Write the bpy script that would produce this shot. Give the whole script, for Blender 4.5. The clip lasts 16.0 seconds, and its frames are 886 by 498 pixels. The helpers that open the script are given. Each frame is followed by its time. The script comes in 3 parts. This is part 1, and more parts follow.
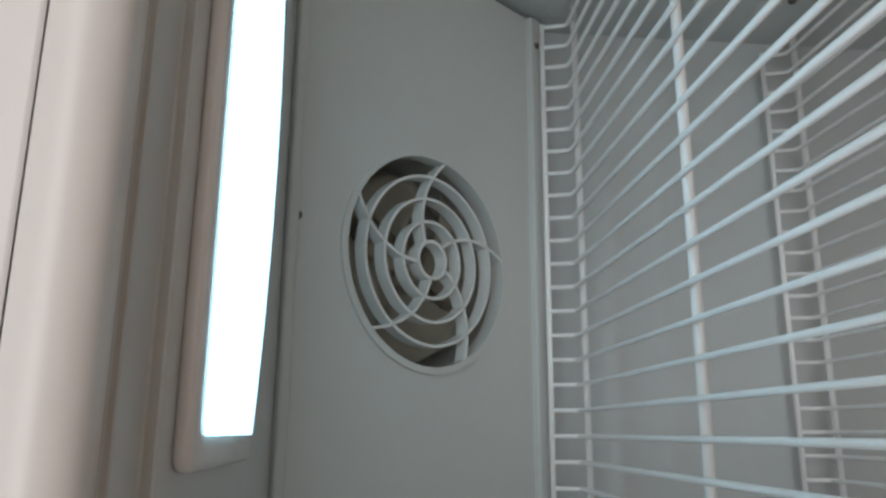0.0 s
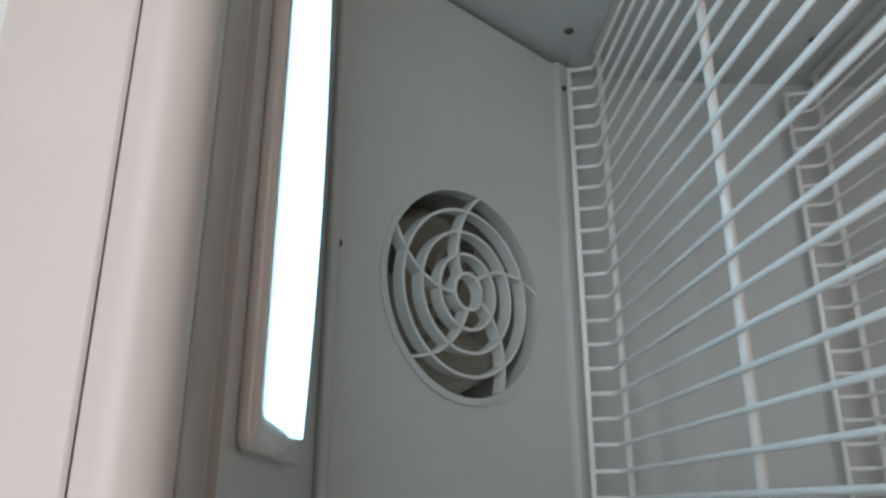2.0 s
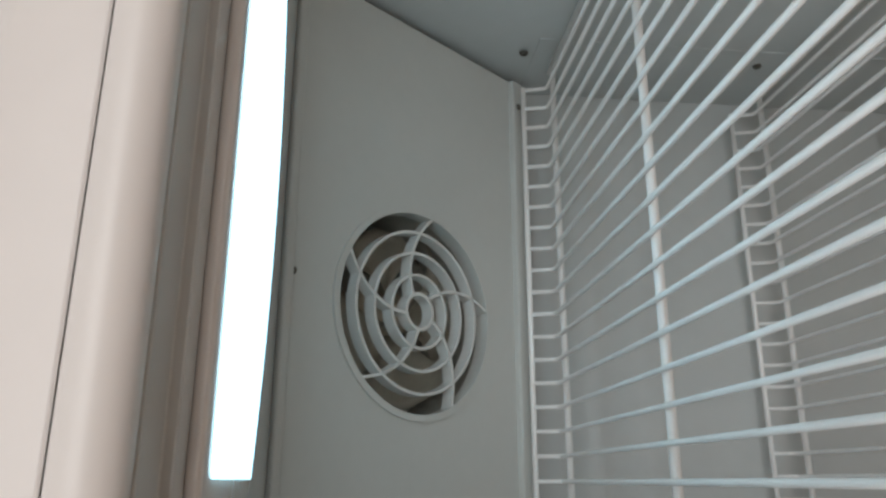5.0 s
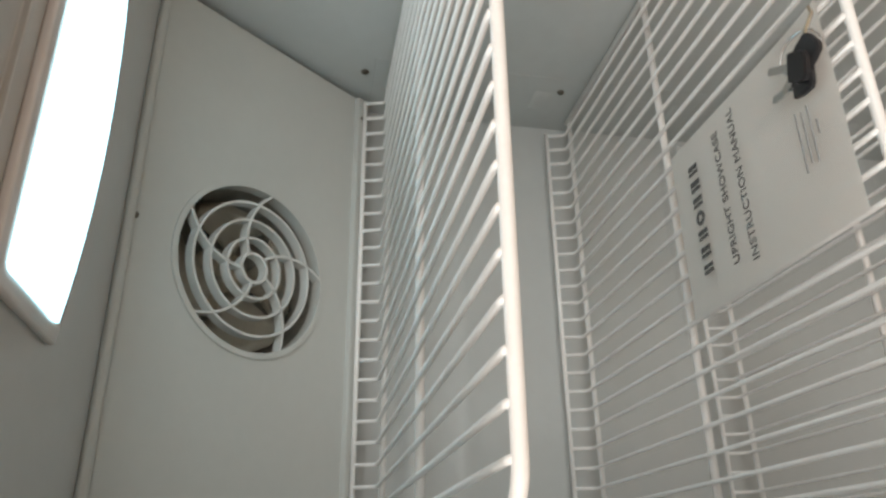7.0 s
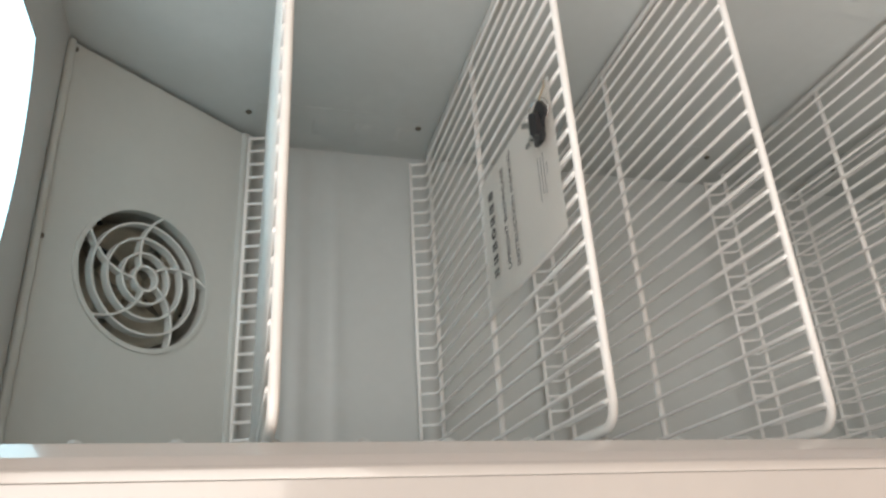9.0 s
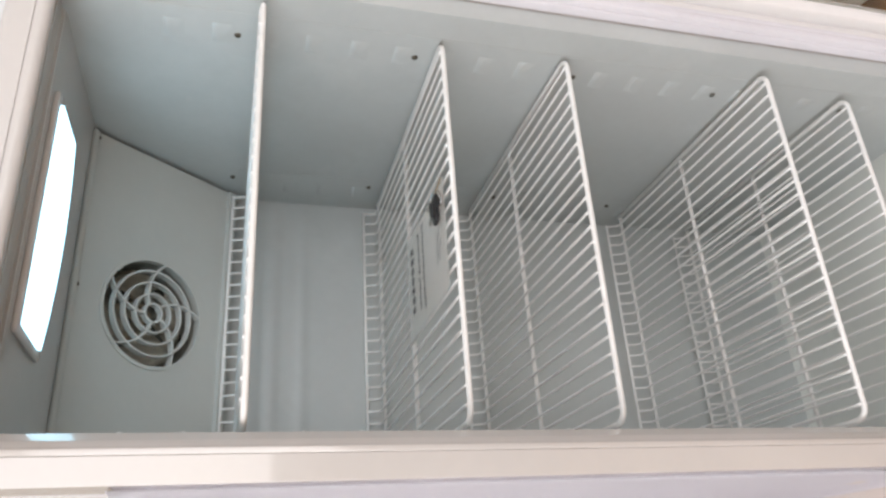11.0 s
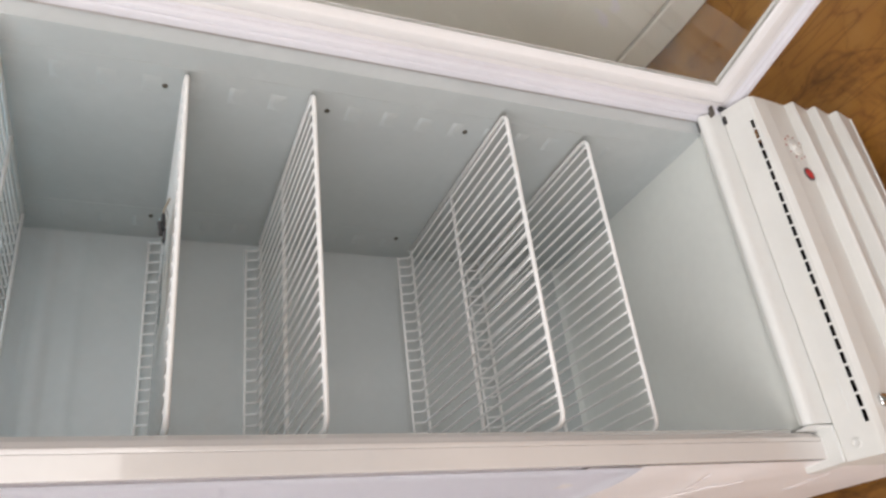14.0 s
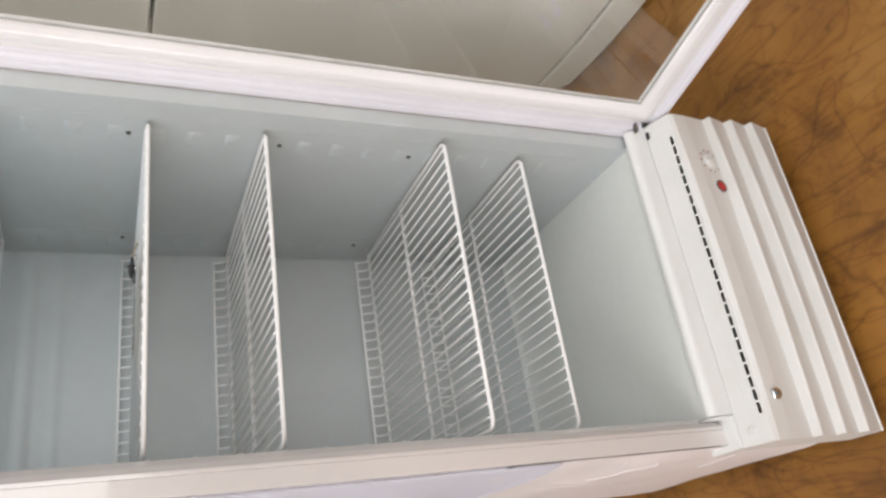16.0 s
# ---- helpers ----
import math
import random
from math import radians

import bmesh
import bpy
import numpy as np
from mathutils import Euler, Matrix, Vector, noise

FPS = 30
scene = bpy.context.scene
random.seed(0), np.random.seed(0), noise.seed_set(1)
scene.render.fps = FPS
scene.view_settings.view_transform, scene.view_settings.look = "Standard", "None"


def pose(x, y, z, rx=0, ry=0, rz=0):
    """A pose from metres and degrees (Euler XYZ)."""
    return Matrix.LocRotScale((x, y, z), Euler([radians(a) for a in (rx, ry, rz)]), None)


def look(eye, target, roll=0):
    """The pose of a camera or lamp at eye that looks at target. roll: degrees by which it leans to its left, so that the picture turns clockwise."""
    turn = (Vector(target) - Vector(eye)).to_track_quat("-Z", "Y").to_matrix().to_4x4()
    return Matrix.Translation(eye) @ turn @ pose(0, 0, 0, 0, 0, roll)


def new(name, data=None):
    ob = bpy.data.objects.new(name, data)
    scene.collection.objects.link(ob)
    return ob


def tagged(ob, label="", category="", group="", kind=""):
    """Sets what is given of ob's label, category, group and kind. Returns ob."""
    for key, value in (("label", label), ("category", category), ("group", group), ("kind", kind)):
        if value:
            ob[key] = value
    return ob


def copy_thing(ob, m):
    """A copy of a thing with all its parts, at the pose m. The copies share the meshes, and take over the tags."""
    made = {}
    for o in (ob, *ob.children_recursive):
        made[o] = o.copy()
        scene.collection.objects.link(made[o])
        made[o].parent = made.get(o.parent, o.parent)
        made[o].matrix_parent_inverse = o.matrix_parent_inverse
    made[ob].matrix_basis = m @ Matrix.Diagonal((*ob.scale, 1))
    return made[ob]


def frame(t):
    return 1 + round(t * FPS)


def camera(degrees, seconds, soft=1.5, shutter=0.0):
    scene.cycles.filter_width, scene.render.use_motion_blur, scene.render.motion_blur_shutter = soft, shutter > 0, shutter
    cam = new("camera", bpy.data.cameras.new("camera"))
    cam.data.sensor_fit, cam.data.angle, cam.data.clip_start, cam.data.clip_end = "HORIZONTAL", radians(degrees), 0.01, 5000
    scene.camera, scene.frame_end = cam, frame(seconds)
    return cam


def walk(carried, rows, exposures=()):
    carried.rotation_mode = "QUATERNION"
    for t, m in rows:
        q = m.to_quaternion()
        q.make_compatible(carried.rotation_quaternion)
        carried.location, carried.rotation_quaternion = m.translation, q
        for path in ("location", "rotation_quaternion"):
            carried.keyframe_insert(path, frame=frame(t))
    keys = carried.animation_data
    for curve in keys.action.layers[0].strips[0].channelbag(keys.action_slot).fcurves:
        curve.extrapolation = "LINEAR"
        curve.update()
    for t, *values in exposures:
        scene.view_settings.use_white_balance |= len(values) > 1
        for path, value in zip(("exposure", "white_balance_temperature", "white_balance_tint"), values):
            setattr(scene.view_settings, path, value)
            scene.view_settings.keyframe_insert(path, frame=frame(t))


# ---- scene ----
cam = camera(60.9, 16.0, soft=2.6)
PATH = [
    (0, (0.131, -0.655, 1.546), (0.601, 1.282, 1.377), -88.4),
    (0.5, (0.121, -0.659, 1.553), (0.598, 1.279, 1.427), -88.4),
    (1, (0.117, -0.663, 1.559), (0.625, 1.268, 1.446), -88.3),
    (1.5, (0.104, -0.658, 1.558), (0.662, 1.26, 1.468), -89.1),
    (2, (0.102, -0.652, 1.557), (0.75, 1.236, 1.447), -88.9),
    (2.5, (0.106, -0.643, 1.555), (0.769, 1.24, 1.446), -89.2),
    (3, (0.139, -0.65, 1.556), (0.82, 1.228, 1.446), -89.7),
    (3.5, (0.189, -0.67, 1.56), (0.848, 1.214, 1.434), -89.6),
    (3.7, (0.206, -0.681, 1.562), (0.847, 1.208, 1.422), -89.6),
    (5.8, (0.047, -0.685, 1.527), (0.65, 1.208, 1.304), -87.0),
    (6, (0.027, -0.685, 1.52), (0.671, 1.195, 1.288), -86.7),
    (6.5, (-0.014, -0.696, 1.486), (0.846, 1.083, 1.181), -87.1),
    (7, (-0.009, -0.769, 1.459), (0.796, 1.027, 1.109), -86.3),
    (7.5, (-0.022, -0.844, 1.447), (0.654, 0.994, 1.041), -86.0),
    (8, (-0.04, -0.882, 1.436), (0.628, 0.954, 1.007), -86.1),
    (8.5, (-0.05, -0.896, 1.415), (0.727, 0.883, 0.935), -86.2),
    (9, (-0.08, -0.929, 1.4), (0.757, 0.818, 0.901), -86.6),
    (9.2, (-0.092, -0.948, 1.4), (0.804, 0.764, 0.884), -86.7),
    (11.3, (-0.159, -1.228, 1.393), (0.68, 0.51, 0.867), -86.7),
    (11.5, (-0.173, -1.236, 1.389), (0.695, 0.483, 0.849), -86.4),
    (12, (-0.234, -1.231, 1.364), (0.755, 0.43, 0.849), -85.5),
    (12.5, (-0.25, -1.225, 1.303), (0.805, 0.356, 0.682), -84.9),
    (13, (-0.245, -1.225, 1.259), (0.796, 0.346, 0.591), -85.4),
    (13.5, (-0.242, -1.236, 1.224), (0.812, 0.318, 0.537), -85.8),
    (14, (-0.223, -1.295, 1.199), (0.72, 0.303, 0.451), -84.9),
    (14.5, (-0.198, -1.39, 1.178), (0.689, 0.217, 0.385), -84.4),
    (15, (-0.202, -1.43, 1.165), (0.66, 0.185, 0.36), -85.2),
    (15.5, (-0.202, -1.438, 1.163), (0.646, 0.173, 0.335), -85.7),
    (16, (-0.192, -1.464, 1.198), (0.634, 0.172, 0.397), -88.0),
]
EXPOSURES = [(0, -0.80, 6600, 10), (3.7, -0.88, 6680, 11), (6, -0.56, 7080, 11), (7.5, -0.38, 7400, 12), (9.2, -0.39, 7250, 12), (11.3, -0.39, 6720, 12),
             (13.5, -0.49, 6800, 12), (16, -0.42, 6680, 11)]
walk(cam, [(t, look(eye, target, roll)) for t, eye, target, roll in PATH], EXPOSURES)

# ---- world and light ----
world = bpy.data.worlds.new("daylight")
scene.world = world
world.use_nodes = True
wn = world.node_tree.nodes
sky = wn.new("ShaderNodeTexSky")
sky.sky_type = 'NISHITA'
sky.sun_disc = False
sky.sun_elevation = radians(40)
sky.sun_rotation = radians(250)
wn["Background"].inputs["Strength"].default_value = 0.1
world.node_tree.links.new(sky.outputs[0], wn["Background"].inputs[0])


def window_light(name, m, sx, sy, watts, colour):
    lamp = bpy.data.lights.new(name, 'AREA')
    lamp.shape = 'RECTANGLE'
    lamp.size, lamp.size_y, lamp.energy, lamp.color = sx, sy, watts, colour
    ob = new(name, lamp)
    ob.matrix_world = m
    return ob


window_light("window_daylight", look((-2.24, -1.55, 1.75), (0.5, -0.9, 1.0)), 2.2, 1.6, 82, (0.93, 0.955, 1.0))
# Unseen area lamp added for light from the front; its opening is assumed.
window_light("front_fill_daylight", look((0.45, -3.24, 1.95), (0.25, 0, 0.9)), 3.0, 1.6, 70, (0.965, 0.965, 0.985))

# ---- materials ----
def material(name, colour, rough=0.5, metal=0.0, var=0.06, scale=6.0, bump=0.0, bump_scale=60.0, spec=0.5, stain=None, stain_amount=0.0,
             stain_scale=3.0, coat=0.0):
    m = bpy.data.materials.new(name)
    m.use_nodes = True
    n, l = m.node_tree.nodes, m.node_tree.links
    b = n["Principled BSDF"]
    co = n.new("ShaderNodeTexCoord")
    big = n.new("ShaderNodeTexNoise")
    big.inputs["Scale"].default_value, big.inputs["Detail"].default_value = scale, 5
    l.new(co.outputs["Object"], big.inputs["Vector"])
    fine = n.new("ShaderNodeTexNoise")
    fine.inputs["Scale"].default_value, fine.inputs["Detail"].default_value = scale * 14, 3
    l.new(co.outputs["Object"], fine.inputs["Vector"])
    add = n.new("ShaderNodeMath")
    add.operation = 'MULTIPLY_ADD'
    l.new(fine.outputs["Fac"], add.inputs[0])
    add.inputs[1].default_value = 0.35
    l.new(big.outputs["Fac"], add.inputs[2])
    ramp = n.new("ShaderNodeMapRange")
    ramp.inputs["From Min"].default_value, ramp.inputs["From Max"].default_value = 0.4, 0.95
    l.new(add.outputs[0], ramp.inputs["Value"])
    mix = n.new("ShaderNodeMix")
    mix.data_type = 'RGBA'
    mix.inputs["A"].default_value = (*[c * (1 - var) for c in colour], 1)
    mix.inputs["B"].default_value = (*[min(1, c * (1 + var)) for c in colour], 1)
    l.new(ramp.outputs["Result"], mix.inputs["Factor"])
    out = mix.outputs["Result"]
    if stain:
        st = n.new("ShaderNodeTexNoise")
        st.inputs["Scale"].default_value, st.inputs["Detail"].default_value, st.inputs["Roughness"].default_value = stain_scale, 8, 0.65
        l.new(co.outputs["Object"], st.inputs["Vector"])
        sr = n.new("ShaderNodeMapRange")
        sr.inputs["From Min"].default_value, sr.inputs["From Max"].default_value = 0.5, 0.75
        sr.inputs["To Max"].default_value = stain_amount
        l.new(st.outputs["Fac"], sr.inputs["Value"])
        mx = n.new("ShaderNodeMix")
        mx.data_type = 'RGBA'
        mx.inputs["B"].default_value = (*stain, 1)
        l.new(sr.outputs["Result"], mx.inputs["Factor"])
        l.new(out, mx.inputs["A"])
        out = mx.outputs["Result"]
    l.new(out, b.inputs["Base Color"])
    rr = n.new("ShaderNodeMapRange")
    rr.inputs["To Min"].default_value, rr.inputs["To Max"].default_value = max(0.02, rough - 0.06), rough + 0.08
    l.new(big.outputs["Fac"], rr.inputs["Value"])
    l.new(rr.outputs["Result"], b.inputs["Roughness"])
    b.inputs["Metallic"].default_value = metal
    b.inputs["Specular IOR Level"].default_value = spec
    b.inputs["Coat Weight"].default_value = coat
    b.inputs["Coat Roughness"].default_value = 0.04
    if bump:
        bn = n.new("ShaderNodeTexNoise")
        bn.inputs["Scale"].default_value, bn.inputs["Detail"].default_value = bump_scale, 4
        l.new(co.outputs["Object"], bn.inputs["Vector"])
        bp = n.new("ShaderNodeBump")
        bp.inputs["Strength"].default_value, bp.inputs["Distance"].default_value = bump, 0.002
        l.new(bn.outputs["Fac"], bp.inputs["Height"])
        l.new(bp.outputs["Normal"], b.inputs["Normal"])
    return m


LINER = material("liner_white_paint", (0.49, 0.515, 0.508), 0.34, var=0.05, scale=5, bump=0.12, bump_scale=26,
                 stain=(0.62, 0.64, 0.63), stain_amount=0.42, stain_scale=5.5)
PANEL = material("cover_white_plastic", (0.54, 0.555, 0.53), 0.45, var=0.04, scale=7, bump=0.08, bump_scale=40)
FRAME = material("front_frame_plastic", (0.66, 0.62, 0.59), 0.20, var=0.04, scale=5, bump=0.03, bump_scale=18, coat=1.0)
# The front frame's plastic again, less glossy and lightened to stand for light.
HEADER_LIT = material("frame_plastic_lit", (0.70, 0.67, 0.65), 0.30, var=0.04, scale=5, bump=0.03, bump_scale=18)
LINERTOP = material("liner_gloss_paint", (0.55, 0.56, 0.55), 0.11, var=0.04, scale=5, bump=0.02, bump_scale=9)
# Liner paint lightened in colour to carry the daylight on the inner floor.
LINERFLOOR_LIT = material("liner_paint_daylit", (0.76, 0.78, 0.74), 0.32, var=0.05, scale=4, bump=0.08, bump_scale=22)
SILL = material("sill_white_plastic", (0.76, 0.76, 0.73), 0.35, var=0.04, scale=6, bump=0.05, bump_scale=40)
SIGN = material("sign_panel_acrylic", (0.74, 0.76, 0.77), 0.3, var=0.03, scale=3)
SHELL = material("white_powder_coat", (0.84, 0.83, 0.82), 0.35, var=0.04, scale=5, bump=0.1, bump_scale=90)
GRILLE = material("grille_white_plastic", (0.72, 0.71, 0.675), 0.4, var=0.04, scale=8, bump=0.05, bump_scale=60,
                  stain=(0.62, 0.57, 0.48), stain_amount=0.25, stain_scale=14)
WIRE = material("white_coated_wire", (0.88, 0.87, 0.85), 0.45, var=0.06, scale=30, bump=0.15, bump_scale=200)
FAN_RING = material("grille_ring_plastic", (0.66, 0.67, 0.65), 0.4, var=0.05, scale=20)
GASKET = material("gasket_vinyl", (0.74, 0.72, 0.76), 0.45, var=0.05, scale=12)
DOORWHITE = material("door_frame_plastic", (0.80, 0.77, 0.76), 0.3, var=0.04, scale=6, coat=0.3)
# Near-black that stands for unlit cavities; the motor brackets share it.
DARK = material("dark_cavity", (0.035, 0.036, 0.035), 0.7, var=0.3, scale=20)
METALGREY = material("galvanised_sheet", (0.42, 0.41, 0.37), 0.5, 0.2, var=0.2, scale=30)
MOTOR = material("motor_beige_paint", (0.50, 0.45, 0.35), 0.5, var=0.15, scale=25)
BLADE = material("fan_blade_beige", (0.50, 0.47, 0.39), 0.45, var=0.1, scale=25)
STEEL = material("screw_steel", (0.16, 0.145, 0.12), 0.4, 0.8, var=0.25, scale=200)
CHROME = material("lock_chrome", (0.72, 0.72, 0.72), 0.12, 1.0, var=0.05, scale=60)
RED = material("red_switch_plastic", (0.42, 0.02, 0.02), 0.2, var=0.15, scale=90, coat=0.5)
REDINK = material("red_print", (0.36, 0.12, 0.09), 0.5, var=0.1, scale=90)
BLACK = material("black_plastic", (0.02, 0.02, 0.022), 0.35, var=0.2, scale=60)
INK = material("black_ink", (0.06, 0.06, 0.06), 0.6, var=0.1, scale=90)
GREYINK = material("grey_ink", (0.33, 0.33, 0.33), 0.6, var=0.1, scale=90)
PAPER = material("white_paper", (0.93, 0.92, 0.89), 0.7, var=0.03, scale=20, bump=0.1, bump_scale=30)
FILM = material("white_foam_sheet", (0.93, 0.92, 0.97), 0.55, var=0.03, scale=7, bump=0.1, bump_scale=30)
WRAP = material("wrinkled_white_film", (0.93, 0.89, 0.89), 0.3, var=0.05, scale=9, bump=0.4, bump_scale=12)
NEIGHBOUR = material("enamel_white", (0.90, 0.90, 0.85), 0.3, var=0.03, scale=2, bump=0.04, bump_scale=40)
# The doors' enamel again, tinted cooler for the highlight along the rounded edge.
NEIGHEDGE_LIT = material("enamel_edge_highlight", (0.90, 0.91, 0.93), 0.28, var=0.03, scale=4)
CORD = material("beige_cord", (0.30, 0.25, 0.18), 0.8, var=0.15, scale=60)
TAPE = material("yellowed_tape", (0.66, 0.62, 0.42), 0.4, var=0.1, scale=20)
WALLPAINT = material("room_wall_paint", (0.62, 0.58, 0.52), 0.8, var=0.06, scale=1.2, bump=0.2, bump_scale=50)
CEILPAINT = material("room_ceiling_paint", (0.72, 0.71, 0.68), 0.85, var=0.04, scale=1.2, bump=0.1, bump_scale=50)


def glass_material():
    m = bpy.data.materials.new("clear_glass")
    m.use_nodes = True
    b = m.node_tree.nodes["Principled BSDF"]
    b.inputs["Base Color"].default_value = (0.96, 0.985, 0.97, 1)
    b.inputs["Roughness"].default_value = 0.0
    b.inputs["IOR"].default_value = 1.45
    b.inputs["Transmission Weight"].default_value = 1.0
    return m


def bag_material():
    m = bpy.data.materials.new("clear_plastic_bag")
    m.use_nodes = True
    n, l = m.node_tree.nodes, m.node_tree.links
    b = n["Principled BSDF"]
    b.inputs["Base Color"].default_value = (0.95, 0.95, 0.95, 1)
    b.inputs["Roughness"].default_value = 0.12
    b.inputs["Alpha"].default_value = 0.07
    t = n.new("ShaderNodeTexNoise")
    t.inputs["Scale"].default_value = 38
    bp = n.new("ShaderNodeBump")
    bp.inputs["Strength"].default_value, bp.inputs["Distance"].default_value = 0.9, 0.006
    l.new(t.outputs["Fac"], bp.inputs["Height"])
    l.new(bp.outputs["Normal"], b.inputs["Normal"])
    return m


def lamp_material():
    m = bpy.data.materials.new("lit_diffuser")
    m.use_nodes = True
    b = m.node_tree.nodes["Principled BSDF"]
    b.inputs["Base Color"].default_value = (0.9, 0.9, 0.9, 1)
    b.inputs["Emission Color"].default_value = (0.38, 0.77, 1.0, 1)
    b.inputs["Emission Strength"].default_value = LAMP
    return m


def floor_material():
    m = bpy.data.materials.new("brown_stained_concrete")
    m.use_nodes = True
    n, l = m.node_tree.nodes, m.node_tree.links
    b = n["Principled BSDF"]
    co = n.new("ShaderNodeTexCoord")

    def tex(scale, detail, rough=0.6, dist=0.0):
        t = n.new("ShaderNodeTexNoise")
        t.inputs["Scale"].default_value, t.inputs["Detail"].default_value = scale, detail
        t.inputs["Roughness"].default_value, t.inputs["Distortion"].default_value = rough, dist
        l.new(co.outputs["Object"], t.inputs["Vector"])
        return t.outputs["Fac"]

    def ramp(fac, stops):
        r = n.new("ShaderNodeValToRGB")
        r.color_ramp.elements[0].position, r.color_ramp.elements[0].color = stops[0][0], (*stops[0][1], 1)
        r.color_ramp.elements[1].position, r.color_ramp.elements[1].color = stops[-1][0], (*stops[-1][1], 1)
        for p, c in stops[1:-1]:
            r.color_ramp.elements.new(p).color = (*c, 1)
        l.new(fac, r.inputs[0])
        return r.outputs[0]

    def mult(a, c, f=1.0):
        x = n.new("ShaderNodeMix")
        x.data_type, x.blend_type = 'RGBA', 'MULTIPLY'
        x.inputs["Factor"].default_value = f
        l.new(a, x.inputs["A"])
        l.new(c, x.inputs["B"])
        return x.outputs["Result"]

    base = ramp(tex(2.6, 6, 0.6, 0.4), [(0.28, (0.19, 0.080, 0.014)), (0.5, (0.32, 0.140, 0.022)), (0.74, (0.41, 0.212, 0.056))])
    grime = ramp(tex(7.0, 9, 0.7, 0.6), [(0.33, (0.55, 0.5, 0.45)), (0.5, (1, 1, 1)), (0.8, (1.0, 1.0, 1.0))])
    cracks = n.new("ShaderNodeTexVoronoi")
    cracks.feature = 'DISTANCE_TO_EDGE'
    cracks.inputs["Scale"].default_value = 3.2
    wob = n.new("ShaderNodeTexNoise")
    wob.inputs["Scale"].default_value, wob.inputs["Detail"].default_value = 6, 6
    l.new(co.outputs["Object"], wob.inputs["Vector"])
    mixv = n.new("ShaderNodeMix")
    mixv.data_type = 'RGBA'
    mixv.inputs["Factor"].default_value = 0.22
    l.new(co.outputs["Object"], mixv.inputs["A"])
    l.new(wob.outputs["Color"], mixv.inputs["B"])
    l.new(mixv.outputs["Result"], cracks.inputs["Vector"])
    lines = ramp(cracks.outputs["Distance"], [(0.0, (0.62, 0.55, 0.48)), (0.012, (0.9, 0.88, 0.85)), (0.03, (1, 1, 1))])
    def hairline(scale, detail, dist, width, shade):
        m1 = n.new("ShaderNodeMath")
        m1.operation = 'SUBTRACT'
        l.new(tex(scale, detail, 0.55, dist), m1.inputs[0])
        m1.inputs[1].default_value = 0.5
        m2 = n.new("ShaderNodeMath")
        m2.operation = 'ABSOLUTE'
        l.new(m1.outputs[0], m2.inputs[0])
        return ramp(m2.outputs[0], [(0.0, shade), (width, (0.93, 0.91, 0.9)), (width * 3, (1, 1, 1))])
    def stretched(turn, across, along, width, shade):
        mp = n.new("ShaderNodeMapping")
        mp.inputs["Rotation"].default_value = (0, 0, radians(turn))
        mp.inputs["Scale"].default_value = (across, along, 1)
        l.new(co.outputs["Object"], mp.inputs["Vector"])
        t = n.new("ShaderNodeTexNoise")
        t.inputs["Scale"].default_value, t.inputs["Detail"].default_value, t.inputs["Distortion"].default_value = 2.0, 2.5, 0.25
        l.new(mp.outputs["Vector"], t.inputs["Vector"])
        m1 = n.new("ShaderNodeMath")
        m1.operation = 'SUBTRACT'
        l.new(t.outputs["Fac"], m1.inputs[0])
        m1.inputs[1].default_value = 0.5
        m2 = n.new("ShaderNodeMath")
        m2.operation = 'ABSOLUTE'
        l.new(m1.outputs[0], m2.inputs[0])
        return ramp(m2.outputs[0], [(0.0, shade), (width, (0.93, 0.91, 0.9)), (width * 3, (1, 1, 1))])
    scratch = mult(mult(stretched(25, 5.0, 0.9, 0.012, (0.52, 0.45, 0.4)), stretched(-40, 4.2, 0.8, 0.011, (0.55, 0.48, 0.42))),
                   mult(stretched(80, 6.5, 1.1, 0.010, (0.6, 0.53, 0.47)), hairline(1.7, 3, 0.2, 0.0022, (0.5, 0.43, 0.38))))
    speck = ramp(tex(46, 3, 0.5), [(0.27, (0.5, 0.45, 0.4)), (0.34, (1, 1, 1)), (1.0, (1, 1, 1))])
    out = mult(mult(mult(base, grime, 0.9), lines, 0.35), speck, 0.6)
    out = mult(out, scratch, 0.62)
    l.new(out, b.inputs["Base Color"])
    b.inputs["Roughness"].default_value = 0.55
    bp = n.new("ShaderNodeBump")
    bp.inputs["Strength"].default_value, bp.inputs["Distance"].default_value = 0.3, 0.002
    l.new(tex(55, 5), bp.inputs["Height"])
    l.new(bp.outputs["Normal"], b.inputs["Normal"])
    return m


LAMP = 4.9
GLASS, BAG, LIT, FLOOR = glass_material(), bag_material(), lamp_material(), floor_material()


# ---- mesh helpers ----
def part(name, bm, mat, parent=None, label="", smooth=False):
    me = bpy.data.meshes.new(name)
    bmesh.ops.recalc_face_normals(bm, faces=bm.faces[:])
    bm.to_mesh(me)
    bm.free()
    me.materials.append(mat)
    if smooth:
        for p in me.polygons:
            p.use_smooth = True
    ob = new(name, me)
    if parent:
        ob.parent = parent
        if parent.type == 'EMPTY' and not parent.get("local"):
            ob.matrix_parent_inverse = Matrix.Translation(-parent.location)
    if label:
        tagged(ob, label)
    if mat in (FRAME, HEADER_LIT, SILL, DOORWHITE) and not smooth:
        for p in me.polygons:
            p.use_smooth = True
        w = ob.modifiers.new("even_normals", 'WEIGHTED_NORMAL')
        w.keep_sharp = True
    return ob


def again(ob, name, x, y, z):
    """One more object on the same mesh, moved, under the same parent."""
    o = new(name, ob.data)
    o.parent = ob.parent
    o.matrix_parent_inverse = ob.matrix_parent_inverse
    o.location = (x, y, z)
    return o


